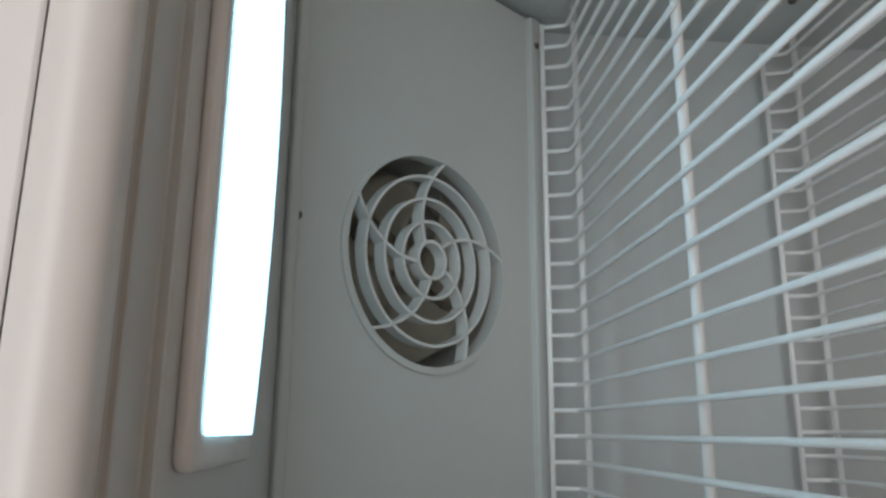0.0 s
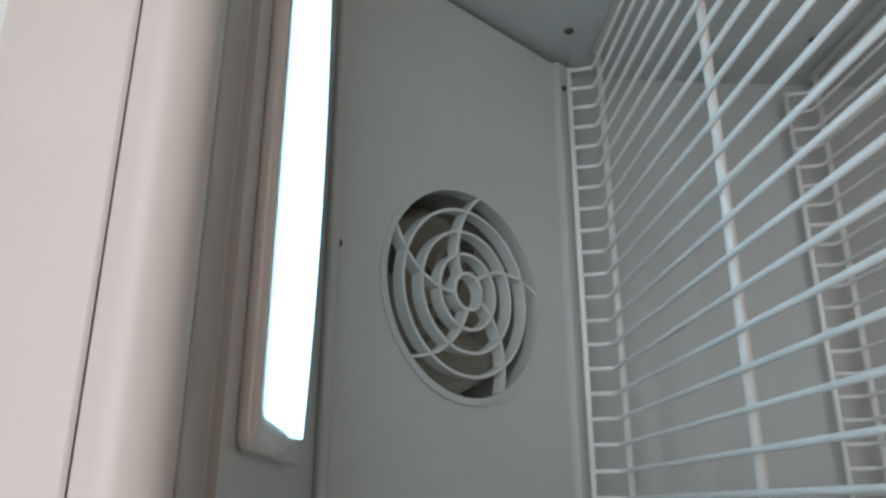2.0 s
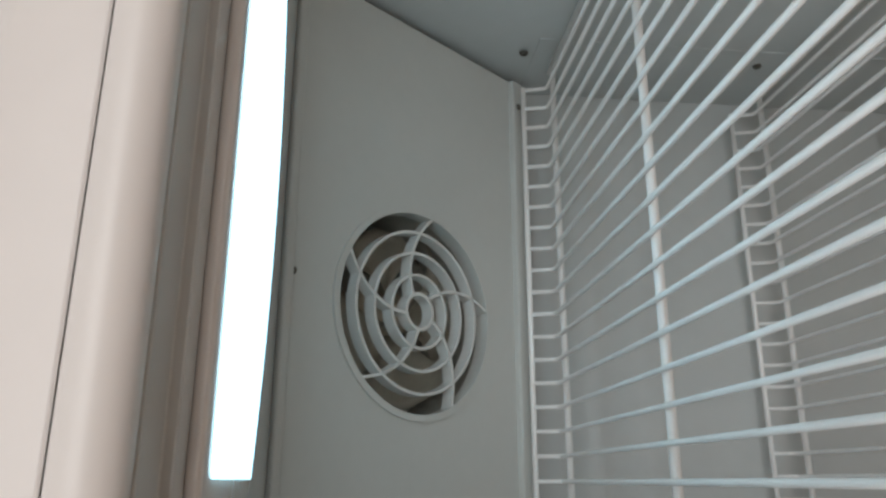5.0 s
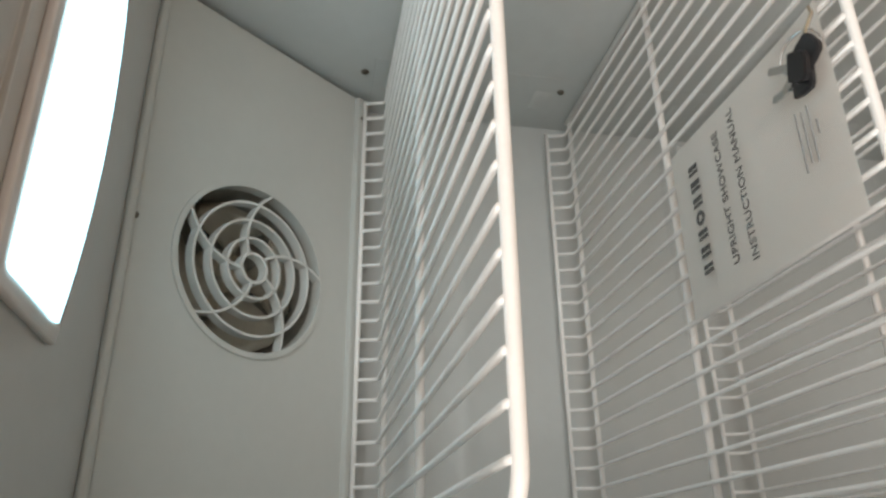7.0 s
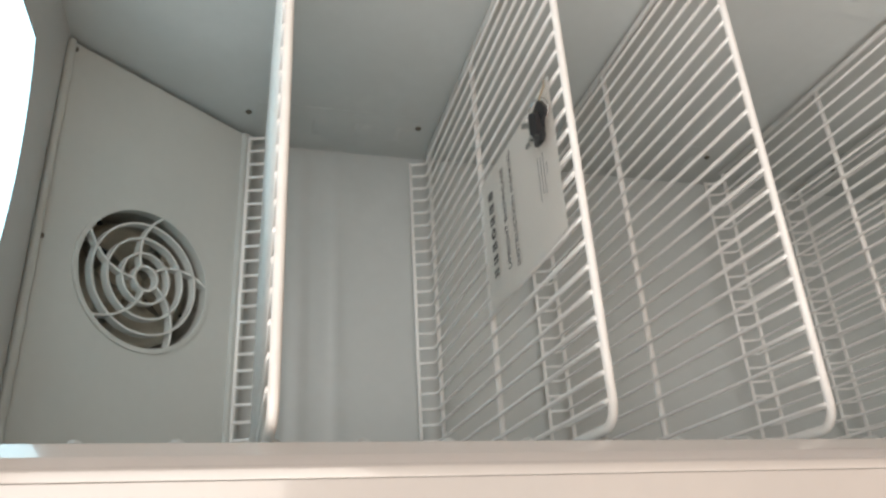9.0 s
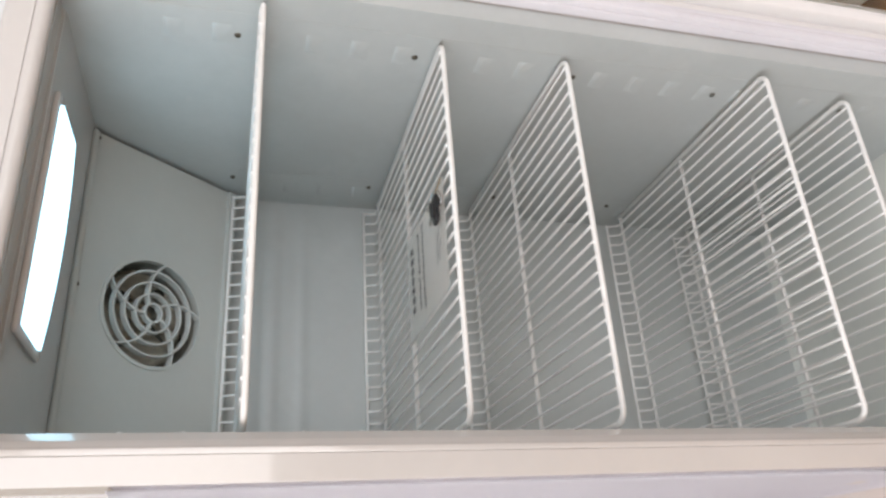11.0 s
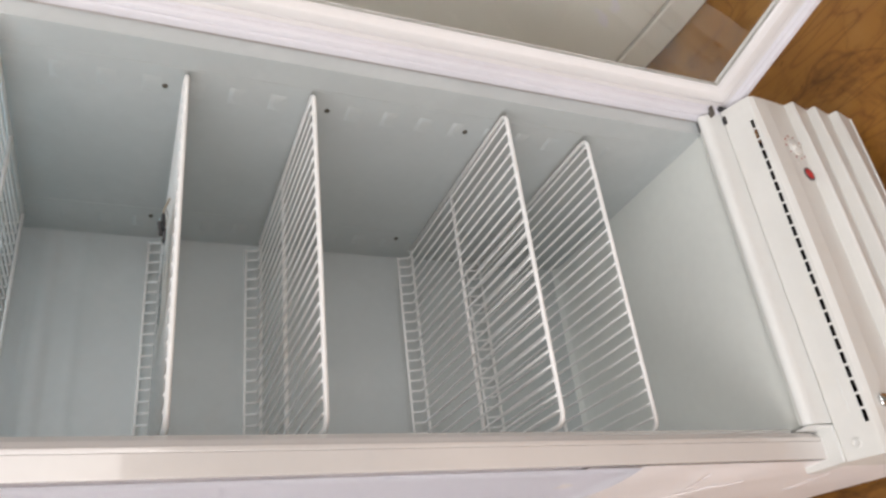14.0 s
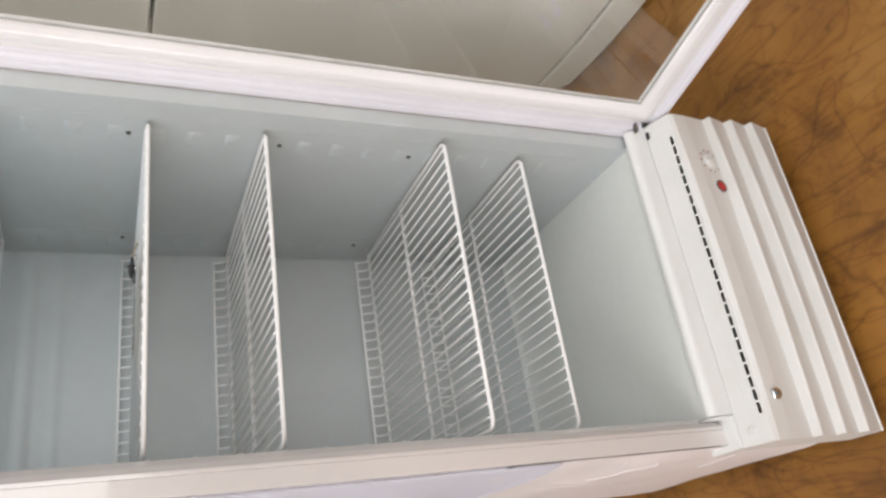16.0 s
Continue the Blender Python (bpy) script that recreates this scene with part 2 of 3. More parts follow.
def empty(name, at, label, category, local=False, group=""):
    e = new(name)
    e.location = at
    e.empty_display_size = 0.05
    if local:
        e["local"] = 1
    return tagged(e, label, category, group)


def box(x0, x1, y0, y1, z0, z1, bevel=0.0, seg=2, bm=None):
    bm = bm or bmesh.new()
    r = bmesh.ops.create_cube(bm, size=1.0)
    vs = r["verts"]
    for v in vs:
        v.co = Vector(((x0 + x1) / 2 + v.co.x * (x1 - x0), (y0 + y1) / 2 + v.co.y * (y1 - y0), (z0 + z1) / 2 + v.co.z * (z1 - z0)))
    if bevel:
        es = list({e for v in vs for e in v.link_edges})
        bmesh.ops.bevel(bm, geom=es, offset=bevel, segments=seg, profile=0.5, affect='EDGES')
    return bm


def tube(points, radius, sides=8, closed=False, bm=None):
    bm = bm or bmesh.new()
    pts = [Vector(p) for p in points]
    n = len(pts)
    rings, up = [], None
    for i, p in enumerate(pts):
        a = pts[(i - 1) % n] if (closed or i) else p
        c = pts[(i + 1) % n] if (closed or i < n - 1) else p
        d = (c - a).normalized()
        if up is None:
            up = d.orthogonal().normalized()
        up = (up - d * up.dot(d)).normalized()
        side = d.cross(up)
        rings.append([bm.verts.new(p + radius * (math.cos(2 * math.pi * k / sides) * up + math.sin(2 * math.pi * k / sides) * side)) for k in range(sides)])
    for i in range(n if closed else n - 1):
        a, c = rings[i], rings[(i + 1) % n]
        shift = 0
        if closed and i == n - 1:
            shift = min(range(sides), key=lambda s: (c[s].co - a[0].co).length)
        for k in range(sides):
            bm.faces.new((a[k], a[(k + 1) % sides], c[(k + 1 + shift) % sides], c[(k + shift) % sides]))
    if not closed:
        bm.faces.new(rings[0])
        bm.faces.new(rings[-1])
    return bm


def arc(cx, cy, r, a0, a1, n=6):
    return [(cx + r * math.cos(radians(a0 + (a1 - a0) * i / n)), cy + r * math.sin(radians(a0 + (a1 - a0) * i / n))) for i in range(n + 1)]


def prism(outline, z0, z1, bevel=0.0, bm=None):
    """A plate with that outline in x and y, from z0 to z1."""
    bm = bm or bmesh.new()
    lo = [bm.verts.new((x, y, z0)) for x, y in outline]
    hi = [bm.verts.new((x, y, z1)) for x, y in outline]
    bm.faces.new(lo)
    top = bm.faces.new(hi)
    n = len(lo)
    for i in range(n):
        bm.faces.new((lo[i], lo[(i + 1) % n], hi[(i + 1) % n], hi[i]))
    if bevel:
        bmesh.ops.bevel(bm, geom=list(top.edges), offset=bevel, segments=2, affect='EDGES')
    return bm


def ring(r0, r1, z0, z1, n=64, bm=None):
    """A flat ring round the local z axis, with a rectangular section."""
    bm = bm or bmesh.new()
    rows = []
    for k in range(n):
        c, s = math.cos(2 * math.pi * k / n), math.sin(2 * math.pi * k / n)
        rows.append([bm.verts.new((r * c, r * s, z)) for r, z in ((r0, z0), (r1, z0), (r1, z1), (r0, z1))])
    for k in range(n):
        a, c = rows[k], rows[(k + 1) % n]
        for j in range(4):
            bm.faces.new((a[j], a[(j + 1) % 4], c[(j + 1) % 4], c[j]))
    return bm


def lathe(profile, n=24, bm=None):
    """Turns (radius, z) pairs round the local z axis."""
    bm = bm or bmesh.new()
    rows = [[bm.verts.new((r * math.cos(2 * math.pi * k / n), r * math.sin(2 * math.pi * k / n), z)) for k in range(n)] for r, z in profile]
    for a, c in zip(rows, rows[1:]):
        for k in range(n):
            bm.faces.new((a[k], a[(k + 1) % n], c[(k + 1) % n], c[k]))
    bm.faces.new(rows[0])
    bm.faces.new(rows[-1])
    return bm


def moved(bm, m):
    bm.transform(m)
    return bm


def swept_profile(profile, xs, bow=None, bm=None):
    """A sheet whose section in y and z runs along x; bow(x, i) gives each section point's push towards -y."""
    bm = bm or bmesh.new()
    rows = [[bm.verts.new((x, y - (bow(x, i) if bow else 0), z)) for i, (y, z) in enumerate(profile)] for x in xs]
    for a, c in zip(rows, rows[1:]):
        for k in range(len(profile) - 1):
            bm.faces.new((a[k], a[k + 1], c[k + 1], c[k]))
    return bm


def facing(at, towards, up=(0, 0, 1)):
    """A pose whose local z points along towards."""
    z = Vector(towards).normalized()
    x = Vector(up).cross(z)
    x = x.normalized() if x.length > 1e-6 else Vector((1, 0, 0))
    y = z.cross(x)
    m = Matrix((x, y, z)).transposed().to_4x4()
    return Matrix.Translation(at) @ m


def screw_mesh(radius=0.0042):
    bm = lathe([(radius, 0), (radius, 0.0008), (radius * 0.75, 0.0020), (radius * 0.25, 0.0025)], 14)
    box(-radius * 0.6, radius * 0.6, -0.0005, 0.0005, 0.0021, 0.0030, bm=bm)
    box(-0.0005, 0.0005, -radius * 0.6, radius * 0.6, 0.0021, 0.0030, bm=bm)
    return bm


# ---- the room ----
def room():
    fl = part("floor", box(-2.3, 4.0, -3.3, 1.2, -0.1, 0.0), FLOOR)
    tagged(fl, "worn orange-brown concrete floor with cracks and stains", "floor", kind="structure")
    ce = part("ceiling", box(-2.3, 4.0, -3.3, 1.2, 3.0, 3.1), CEILPAINT)
    tagged(ce, "plain off-white room ceiling", "ceiling", kind="structure")

    def wall(name, bm):
        tagged(part(name, bm, WALLPAINT), "plain painted beige room wall", "wall", kind="structure")
    wall("wall_north", box(-2.45, 4.15, 1.2, 1.35, -0.1, 3.1))
    wall("wall_east", box(4.0, 4.15, -3.3, 1.2, -0.1, 3.1))
    # west wall with the window, south wall with a wide opening assumed for the front fill
    bm = box(-2.45, -2.3, -3.3, -2.7, -0.1, 3.1)
    box(-2.45, -2.3, -0.4, 1.2, -0.1, 3.1, bm=bm)
    box(-2.45, -2.3, -2.7, -0.4, -0.1, 0.92, bm=bm)
    box(-2.45, -2.3, -2.7, -0.4, 2.6, 3.1, bm=bm)
    wall("wall_west", bm)
    bm = box(-2.45, -1.15, -3.45, -3.3, -0.1, 3.1)
    box(2.10, 4.15, -3.45, -3.3, -0.1, 3.1, bm=bm)
    box(-1.15, 2.10, -3.45, -3.3, 2.85, 3.1, bm=bm)
    wall("wall_south", bm)


room()

# ---- the display refrigerator ----
W, FRONT, CEIL, BOTTOM = 0.51, -0.515, 1.605, 0.322
XL, XR = -0.045, 0.550
TOP = 1.645
fridge = empty("display_refrigerator", (0.25, -0.25, 0), "white upright glass-door showcase refrigerator standing open and empty", "refrigerator")


def cabinet():
    def add(name, bm, mat=LINER, label=""):
        return part(name, bm, mat, fridge, label)
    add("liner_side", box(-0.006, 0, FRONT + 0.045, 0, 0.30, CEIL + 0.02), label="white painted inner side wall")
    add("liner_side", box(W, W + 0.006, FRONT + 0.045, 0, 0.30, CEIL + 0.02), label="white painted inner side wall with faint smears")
    prof = []
    for k in range(220):
        z = 0.30 + (CEIL - 0.28) * k / 219
        y = -sum(0.0016 * math.exp(-((z - c) / 0.0065) ** 2) for c in (1.361, 1.332, 1.286))
        prof.append((y, z))
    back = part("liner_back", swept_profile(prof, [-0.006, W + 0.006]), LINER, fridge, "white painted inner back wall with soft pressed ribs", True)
    steps = [(0.0, CEIL), (-0.4352, CEIL), (-0.4360, CEIL + 0.0006), (-0.4364, CEIL + 0.0034), (-0.4372, CEIL + 0.0040)]
    steps += [(-0.4590, CEIL + 0.0042), (-0.4598, CEIL + 0.0046), (-0.4602, CEIL + 0.0060), (-0.4610, CEIL + 0.0064), (-0.5000, CEIL + 0.0066)]
    part("liner_ceiling", swept_profile(steps, [0.0, W]), LINERTOP, fridge, "glossy white painted inner top with two shallow steps")
    bm = swept_profile([(0.0, BOTTOM + 0.010), (-0.012, BOTTOM + 0.003), (-0.03, BOTTOM), (-0.515, BOTTOM - 0.003), (-0.5185, BOTTOM + 0.0035), (-0.5235, BOTTOM + 0.0040)],
                       [0.0, W])
    fl = add("liner_floor", bm, LINERFLOOR_LIT, label="white painted inner floor with a raised front rim")
    # outer shell
    add("outer_side", box(XL, XL + 0.004, FRONT + 0.0455, 0.055, 0.03, TOP + 0.25), SHELL, "white painted steel outer side")
    add("outer_side", box(XR - 0.004, XR, FRONT + 0.0455, 0.055, 0.03, TOP + 0.25), SHELL, "white painted steel outer side")
    add("outer_back", box(XL, XR, 0.055, 0.06, 0.03, TOP + 0.25), SHELL)
    add("outer_top", box(XL, XR, FRONT, 0.06, TOP + 0.25, TOP + 0.255), SHELL)
    add("base_tray", box(XL + 0.012, 0.534, -0.54, 0.05, 0.024, 0.03), METALGREY)
    # Near-black sheet in place of the dark cavity behind the grille.
    add("machine_room_dark_sheet", box(XL + 0.004, 0.536, FRONT + 0.02, FRONT + 0.024, 0.03, 0.29), DARK)
    for x in (XL + 0.05, XR - 0.05):
        for y in (-0.48, 0.0):
            part("foot", moved(lathe([(0.018, 0), (0.02, 0.004), (0.012, 0.012), (0.012, 0.026)], 16), pose(x, y, 0)), BLACK, fridge, smooth=True)
    # sign box over the door
    add("sign_box", box(XL, XR, FRONT + 0.006, FRONT + 0.045, TOP - 0.012, TOP + 0.25, 0.004), SIGN, "pale grey-white sign panel above the door opening")
    # front frame: an inner and an outer profile with a seam between them
    y1 = FRONT + 0.0448
    H1, H2 = 1.5985, 1.6130
    yh = FRONT + 0.017
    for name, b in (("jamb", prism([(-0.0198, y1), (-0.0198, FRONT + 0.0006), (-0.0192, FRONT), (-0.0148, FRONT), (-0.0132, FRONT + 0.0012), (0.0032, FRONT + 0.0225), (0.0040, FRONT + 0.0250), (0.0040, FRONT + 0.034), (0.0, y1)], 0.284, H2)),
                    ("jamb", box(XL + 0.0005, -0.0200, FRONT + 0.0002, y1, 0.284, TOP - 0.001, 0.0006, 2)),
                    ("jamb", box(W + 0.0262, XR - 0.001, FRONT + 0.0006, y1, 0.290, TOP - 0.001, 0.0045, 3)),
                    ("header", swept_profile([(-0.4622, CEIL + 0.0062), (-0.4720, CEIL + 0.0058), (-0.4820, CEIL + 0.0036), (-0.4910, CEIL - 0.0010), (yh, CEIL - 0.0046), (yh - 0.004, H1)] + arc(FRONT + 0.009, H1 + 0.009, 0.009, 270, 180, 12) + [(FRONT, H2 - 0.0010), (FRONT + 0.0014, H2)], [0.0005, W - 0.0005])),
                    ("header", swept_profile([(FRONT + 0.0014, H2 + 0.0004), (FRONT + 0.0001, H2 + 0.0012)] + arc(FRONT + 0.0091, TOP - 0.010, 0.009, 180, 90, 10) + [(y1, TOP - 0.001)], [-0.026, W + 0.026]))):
        # The header gets the copy with its light put into the colour.
        part(name, b, HEADER_LIT if name == "header" else FRAME, fridge, "cream-white plastic front frame profile", smooth=False)
    part("jamb", box(W, W + 0.026, FRONT, FRONT + 0.0449, 0.318, H2), LINER, fridge, "white inner jamb profile on the hinge side")
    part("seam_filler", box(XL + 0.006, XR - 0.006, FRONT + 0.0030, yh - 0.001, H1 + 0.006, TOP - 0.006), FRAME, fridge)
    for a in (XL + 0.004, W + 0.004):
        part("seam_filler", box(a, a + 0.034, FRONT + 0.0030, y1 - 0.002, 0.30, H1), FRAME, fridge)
    sill = part("threshold", swept_profile([(-0.5230, 0.3262), (-0.5262, 0.3285), (-0.5325, 0.3272), (-0.5380, 0.3200), (-0.5394, 0.3110), (-0.5396, 0.2800)], [-0.002, W + 0.026]), SILL, fridge,
                "white plastic threshold below the door opening")
    part("sill_end", box(W + 0.0262, XR - 0.001, -0.5396, FRONT + 0.0445, 0.270, 0.3085, 0.003), SILL, sill)
    lip = [(-0.489, 0.3258), (-0.5230, 0.3262), (-0.5262, 0.3285), (-0.5325, 0.3272), (-0.5380, 0.3200), (-0.5394, 0.3110), (-0.5396, 0.2800), (-0.489, 0.2800)]
    part("sill_cap", moved(prism(lip, -0.0050, -0.0022), Matrix(((0, 0, 1, 0), (1, 0, 0, 0), (0, 1, 0, 0), (0, 0, 0, 1)))), SILL, sill)
    part("corner_cover", box(-0.0555, -0.0025, -0.5400, FRONT + 0.0445, 0.262, 0.2895, 0.002), SILL, sill)


cabinet()


def ceiling_lamp():
    """The lit diffuser in the inner top: straight in front, bowed behind, in a white rim."""
    x0, x1, yf, yb, low = 0.129, 0.397, -0.407, -0.323, 1.5970

    def outline(gx, gf, gb, r):
        """Two round corners in front, a bowed edge behind."""
        a0, a1, f, k = x0 - gx, x1 + gx, yf - gf, yb + gb
        pts = arc(a0 + r, f + r, r, 180, 270, 5) + arc(a1 - r, f + r, r, 270, 360, 5)
        return pts + [(a1 - (a1 - a0) * t, k + 0.024 * 4 * t * (1 - t)) for t in [i / 16 for i in range(17)]]
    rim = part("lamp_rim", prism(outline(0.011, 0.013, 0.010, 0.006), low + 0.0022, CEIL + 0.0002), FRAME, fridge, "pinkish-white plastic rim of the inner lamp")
    bev = rim.modifiers.new("soft_edge", 'BEVEL')
    bev.width, bev.segments, bev.limit_method, bev.angle_limit = 0.0020, 3, 'ANGLE', radians(50)
    part("lamp_diffuser", prism(outline(0.0, 0.0, 0.0, 0.005), low, CEIL - 0.0005), LIT, rim, "glowing white lamp diffuser")


ceiling_lamp()

# the sloping cover with the fan: local x across, y up the slope, z out of it
V = Vector((0, -0.155, 0.186)).normalized()
COVER = Matrix(((1, 0, 0, 0.255), (0, V.y, -V.z, -0.034), (0, V.z, V.y, 1.414), (0, 0, 0, 1)))
SLOPE = 0.2520
FANX, FANY, FANR = -0.001, 0.1215, 0.0797


def fan_cover():
    hw = 0.2475
    n = 72
    bm = bmesh.new()
    inner, outer, back = [], [], []
    for k in range(n):
        a = 2 * math.pi * k / n
        c, s = math.cos(a), math.sin(a)
        inner.append(bm.verts.new((FANX + FANR * c, FANY + FANR * s, 0)))
        back.append(bm.verts.new((FANX + FANR * c, FANY + FANR * s, -0.012)))
        reach = 0.104
        m = reach / max(abs(c), abs(s))
        outer.append(bm.verts.new((FANX + m * c, FANY + m * s, 0)))
    for k in range(n):
        j = (k + 1) % n
        bm.faces.new((inner[k], inner[j], outer[j], outer[k]))
        bm.faces.new((inner[k], back[k], back[j], inner[j]))
    for x0, x1, y0, y1 in ((-hw, FANX - 0.104, 0, SLOPE), (FANX + 0.104, hw, 0, SLOPE), (FANX - 0.104, FANX + 0.104, 0, FANY - 0.104),
                           (FANX - 0.104, FANX + 0.104, FANY + 0.104, SLOPE)):
        q = [bm.verts.new(p) for p in ((x0, y0, 0), (x1, y0, 0), (x1, y1, 0), (x0, y1, 0))]
        bm.faces.new(q)
    # turned-in edges
    for x in (-hw, hw):
        q = [bm.verts.new(p) for p in ((x, 0, 0), (x, SLOPE, 0), (x, SLOPE, -0.012), (x, 0, -0.012))]
        bm.faces.new(q)
    cover = part("fan_cover", moved(bm, COVER), PANEL, fridge, "sloping off-white plastic cover around the fan")
    part("top_bead", moved(box(-hw, hw, SLOPE - 0.0095, SLOPE - 0.0015, -0.004, 0.0072, 0.0024, 3), COVER), PANEL, cover)
    part("bottom_flange", moved(box(-hw, hw, -0.012, 0.004, -0.006, 0.006, 0.0015), COVER), PANEL, cover, "raised white bottom flange")
    part("grille_rim", moved(ring(FANR - 0.001, FANR + 0.0042, -0.004, 0.0022, 72), COVER @ pose(FANX, FANY, 0)), PANEL, cover)
    for r in (0.0635, 0.0462, 0.0288):
        part("grille_ring", moved(ring(r - 0.0011, r + 0.0011, -0.009, 0.0015, 64), COVER @ pose(FANX, FANY, 0)), FAN_RING, cover)
    part("grille_hub", moved(ring(0.0125, 0.0152, -0.009, 0.0015, 36), COVER @ pose(FANX, FANY, 0)), FAN_RING, cover)
    # five curved spokes
    for k in range(5):
        bm = bmesh.new()
        rows = []
        for i in range(13):
            r = 0.0145 + (FANR - 0.0140) * i / 12
            a = radians(SPOKE0 + 72 * k + SPOKE_TURN * (i / 12) ** 1.0)
            d = Vector((-math.sin(a), math.cos(a), 0)) * 0.0013
            p = Vector((r * math.cos(a), r * math.sin(a), 0))
            rows.append([bm.verts.new(p + d * s + Vector((0, 0, z))) for s, z in ((1, -0.009), (-1, -0.009), (-1, 0.0015), (1, 0.0015))])
        for a, c in zip(rows, rows[1:]):
            for j in range(4):
                bm.faces.new((a[j], a[(j + 1) % 4], c[(j + 1) % 4], c[j]))
        part("grille_spoke", moved(bm, COVER @ pose(FANX, FANY, 0)), FAN_RING, cover)
    for x, y, z in ((0.009, SLOPE - 0.0118, 0.0008), (0.2385, SLOPE - 0.0118, 0.0008), (-0.2180, SLOPE - 0.0118, 0.0008), (0.220, -0.003, 0.006), (-0.220, -0.003, 0.006)):
        part("screw", moved(screw_mesh(0.0029), COVER @ pose(x, y, z)), STEEL, cover, smooth=False)
    # what is seen behind the grille
    F = COVER @ pose(FANX, FANY, 0)
    part("fan_shroud", moved(ring(0.0845, 0.090, -0.060, -0.0122, 48), F), METALGREY, fridge, "dull metal shroud behind the fan grille")
    part("evaporator_plate", moved(box(-0.24, 0.24, -0.115, 0.10, -0.075, -0.072), F), METALGREY, fridge)
    fan = part("fan_motor", moved(lathe([(0.0, -0.071), (0.030, -0.070), (0.034, -0.055), (0.030, -0.044), (0.012, -0.042), (0.010, -0.022), (0.0, -0.021)], 28), F), MOTOR, fridge,
               "beige fan motor behind the grille", True)
    for k in range(4):
        bm = bmesh.new()
        g = []
        for i in range(7):
            r = 0.014 + 0.060 * i / 6
            row = []
            for j in range(5):
                a = radians(90 * k + 15 + (j - 2) * (9 + 2.6 * i))
                row.append(bm.verts.new((r * math.cos(a), r * math.sin(a), -0.032 + (j - 2) * 0.0040)))
            g.append(row)
        for a, c in zip(g, g[1:]):
            for j in range(4):
                bm.faces.new((a[j], a[j + 1], c[j + 1], c[j]))
        bmesh.ops.solidify(bm, geom=bm.faces[:], thickness=0.0015)
        part("fan_blade", moved(bm, F), BLADE, fan, "", True)
    for k in range(3):
        a = radians(-95 + 120 * k)
        part("motor_bracket", moved(tube([(0.03 * math.cos(a), 0.03 * math.sin(a), -0.055), (0.086 * math.cos(a), 0.086 * math.sin(a), -0.05)], 0.003), F), DARK, fan)
    a = radians(-100)
    part("screw", moved(screw_mesh(0.005), F @ pose(0.062 * math.cos(a), 0.062 * math.sin(a), -0.046)), BLACK, fan)


SPOKE0, SPOKE_TURN = 30, -40
fan_cover()


def hook_mesh(x, y, d, tall):
    """A moulded hook: steep on top, sloping off below, narrower at its tip."""
    bm = bmesh.new()
    rings = []
    for u, ya, yb, za, zb in ((0.0004, -0.017, 0.018, -0.0200, 0.0055), (0.0080 * tall, -0.015, 0.012, -0.0085, 0.0048), (0.0150 * tall, -0.012, 0.004, -0.0025, 0.0040)):
        rings.append([bm.verts.new((x + d * u, y + yy, zz)) for yy, zz in ((ya, za), (yb, za), (yb, zb), (ya, zb))])
    for a, c in zip(rings, rings[1:]):
        for j in range(4):
            bm.faces.new((a[j], a[(j + 1) % 4], c[(j + 1) % 4], c[j]))
    bm.faces.new(rings[-1])
    bmesh.ops.bevel(bm, geom=[e for e in bm.edges if len(e.link_faces) == 2], offset=0.0013 * tall, segments=2, affect='EDGES')
    return bm


def pilasters():
    """Two moulded strips of hooks on each side wall that carry the shelves."""
    for x, d in ((0.0, 1), (W, -1)):
        for y, ya, yb in ((-0.430, -0.470, -0.392), (-0.060, -0.104, -0.016)):
            zt = 1.52 if y < -0.2 else 1.40
            strip = part("shelf_strip", box(min(x, x + d * 0.0011), max(x, x + d * 0.0011), ya, yb, 0.40, zt, 0.0005, 1), LINER, fridge,
                         "white moulded strip of shelf hooks on the side wall")
            first = None
            for i in range(20):
                z = 0.4645 + 0.0571 * i
                if z > zt - 0.02:
                    continue
                if not first:
                    first = part("shelf_hook", hook_mesh(x + d * 0.0006, y, d, 1.0 if d > 0 else 0.19), LINER, strip, "", True)
                    first.location = (0, 0, z)
                else:
                    again(first, "shelf_hook", 0, 0, z)
            ys = y if y < -0.2 else -0.080
            for z in (1.410, 1.183, 0.955, 0.729, 0.500):
                if z < zt + 0.02:
                    part("screw", moved(screw_mesh(0.0042), facing((x + d * 0.0011, ys, z), (d, 0, 0))), STEEL, strip)


pilasters()


# ---- the door, swung open on its right-hand hinge ----
HINGE = Vector((0.541, -0.524, 0))
SWING = math.degrees(math.atan2(-0.978, 0.207))
DOOR = Matrix.Translation(HINGE) @ Matrix.Rotation(radians(SWING), 4, 'Z')   # local x along the door, local y to its outer side


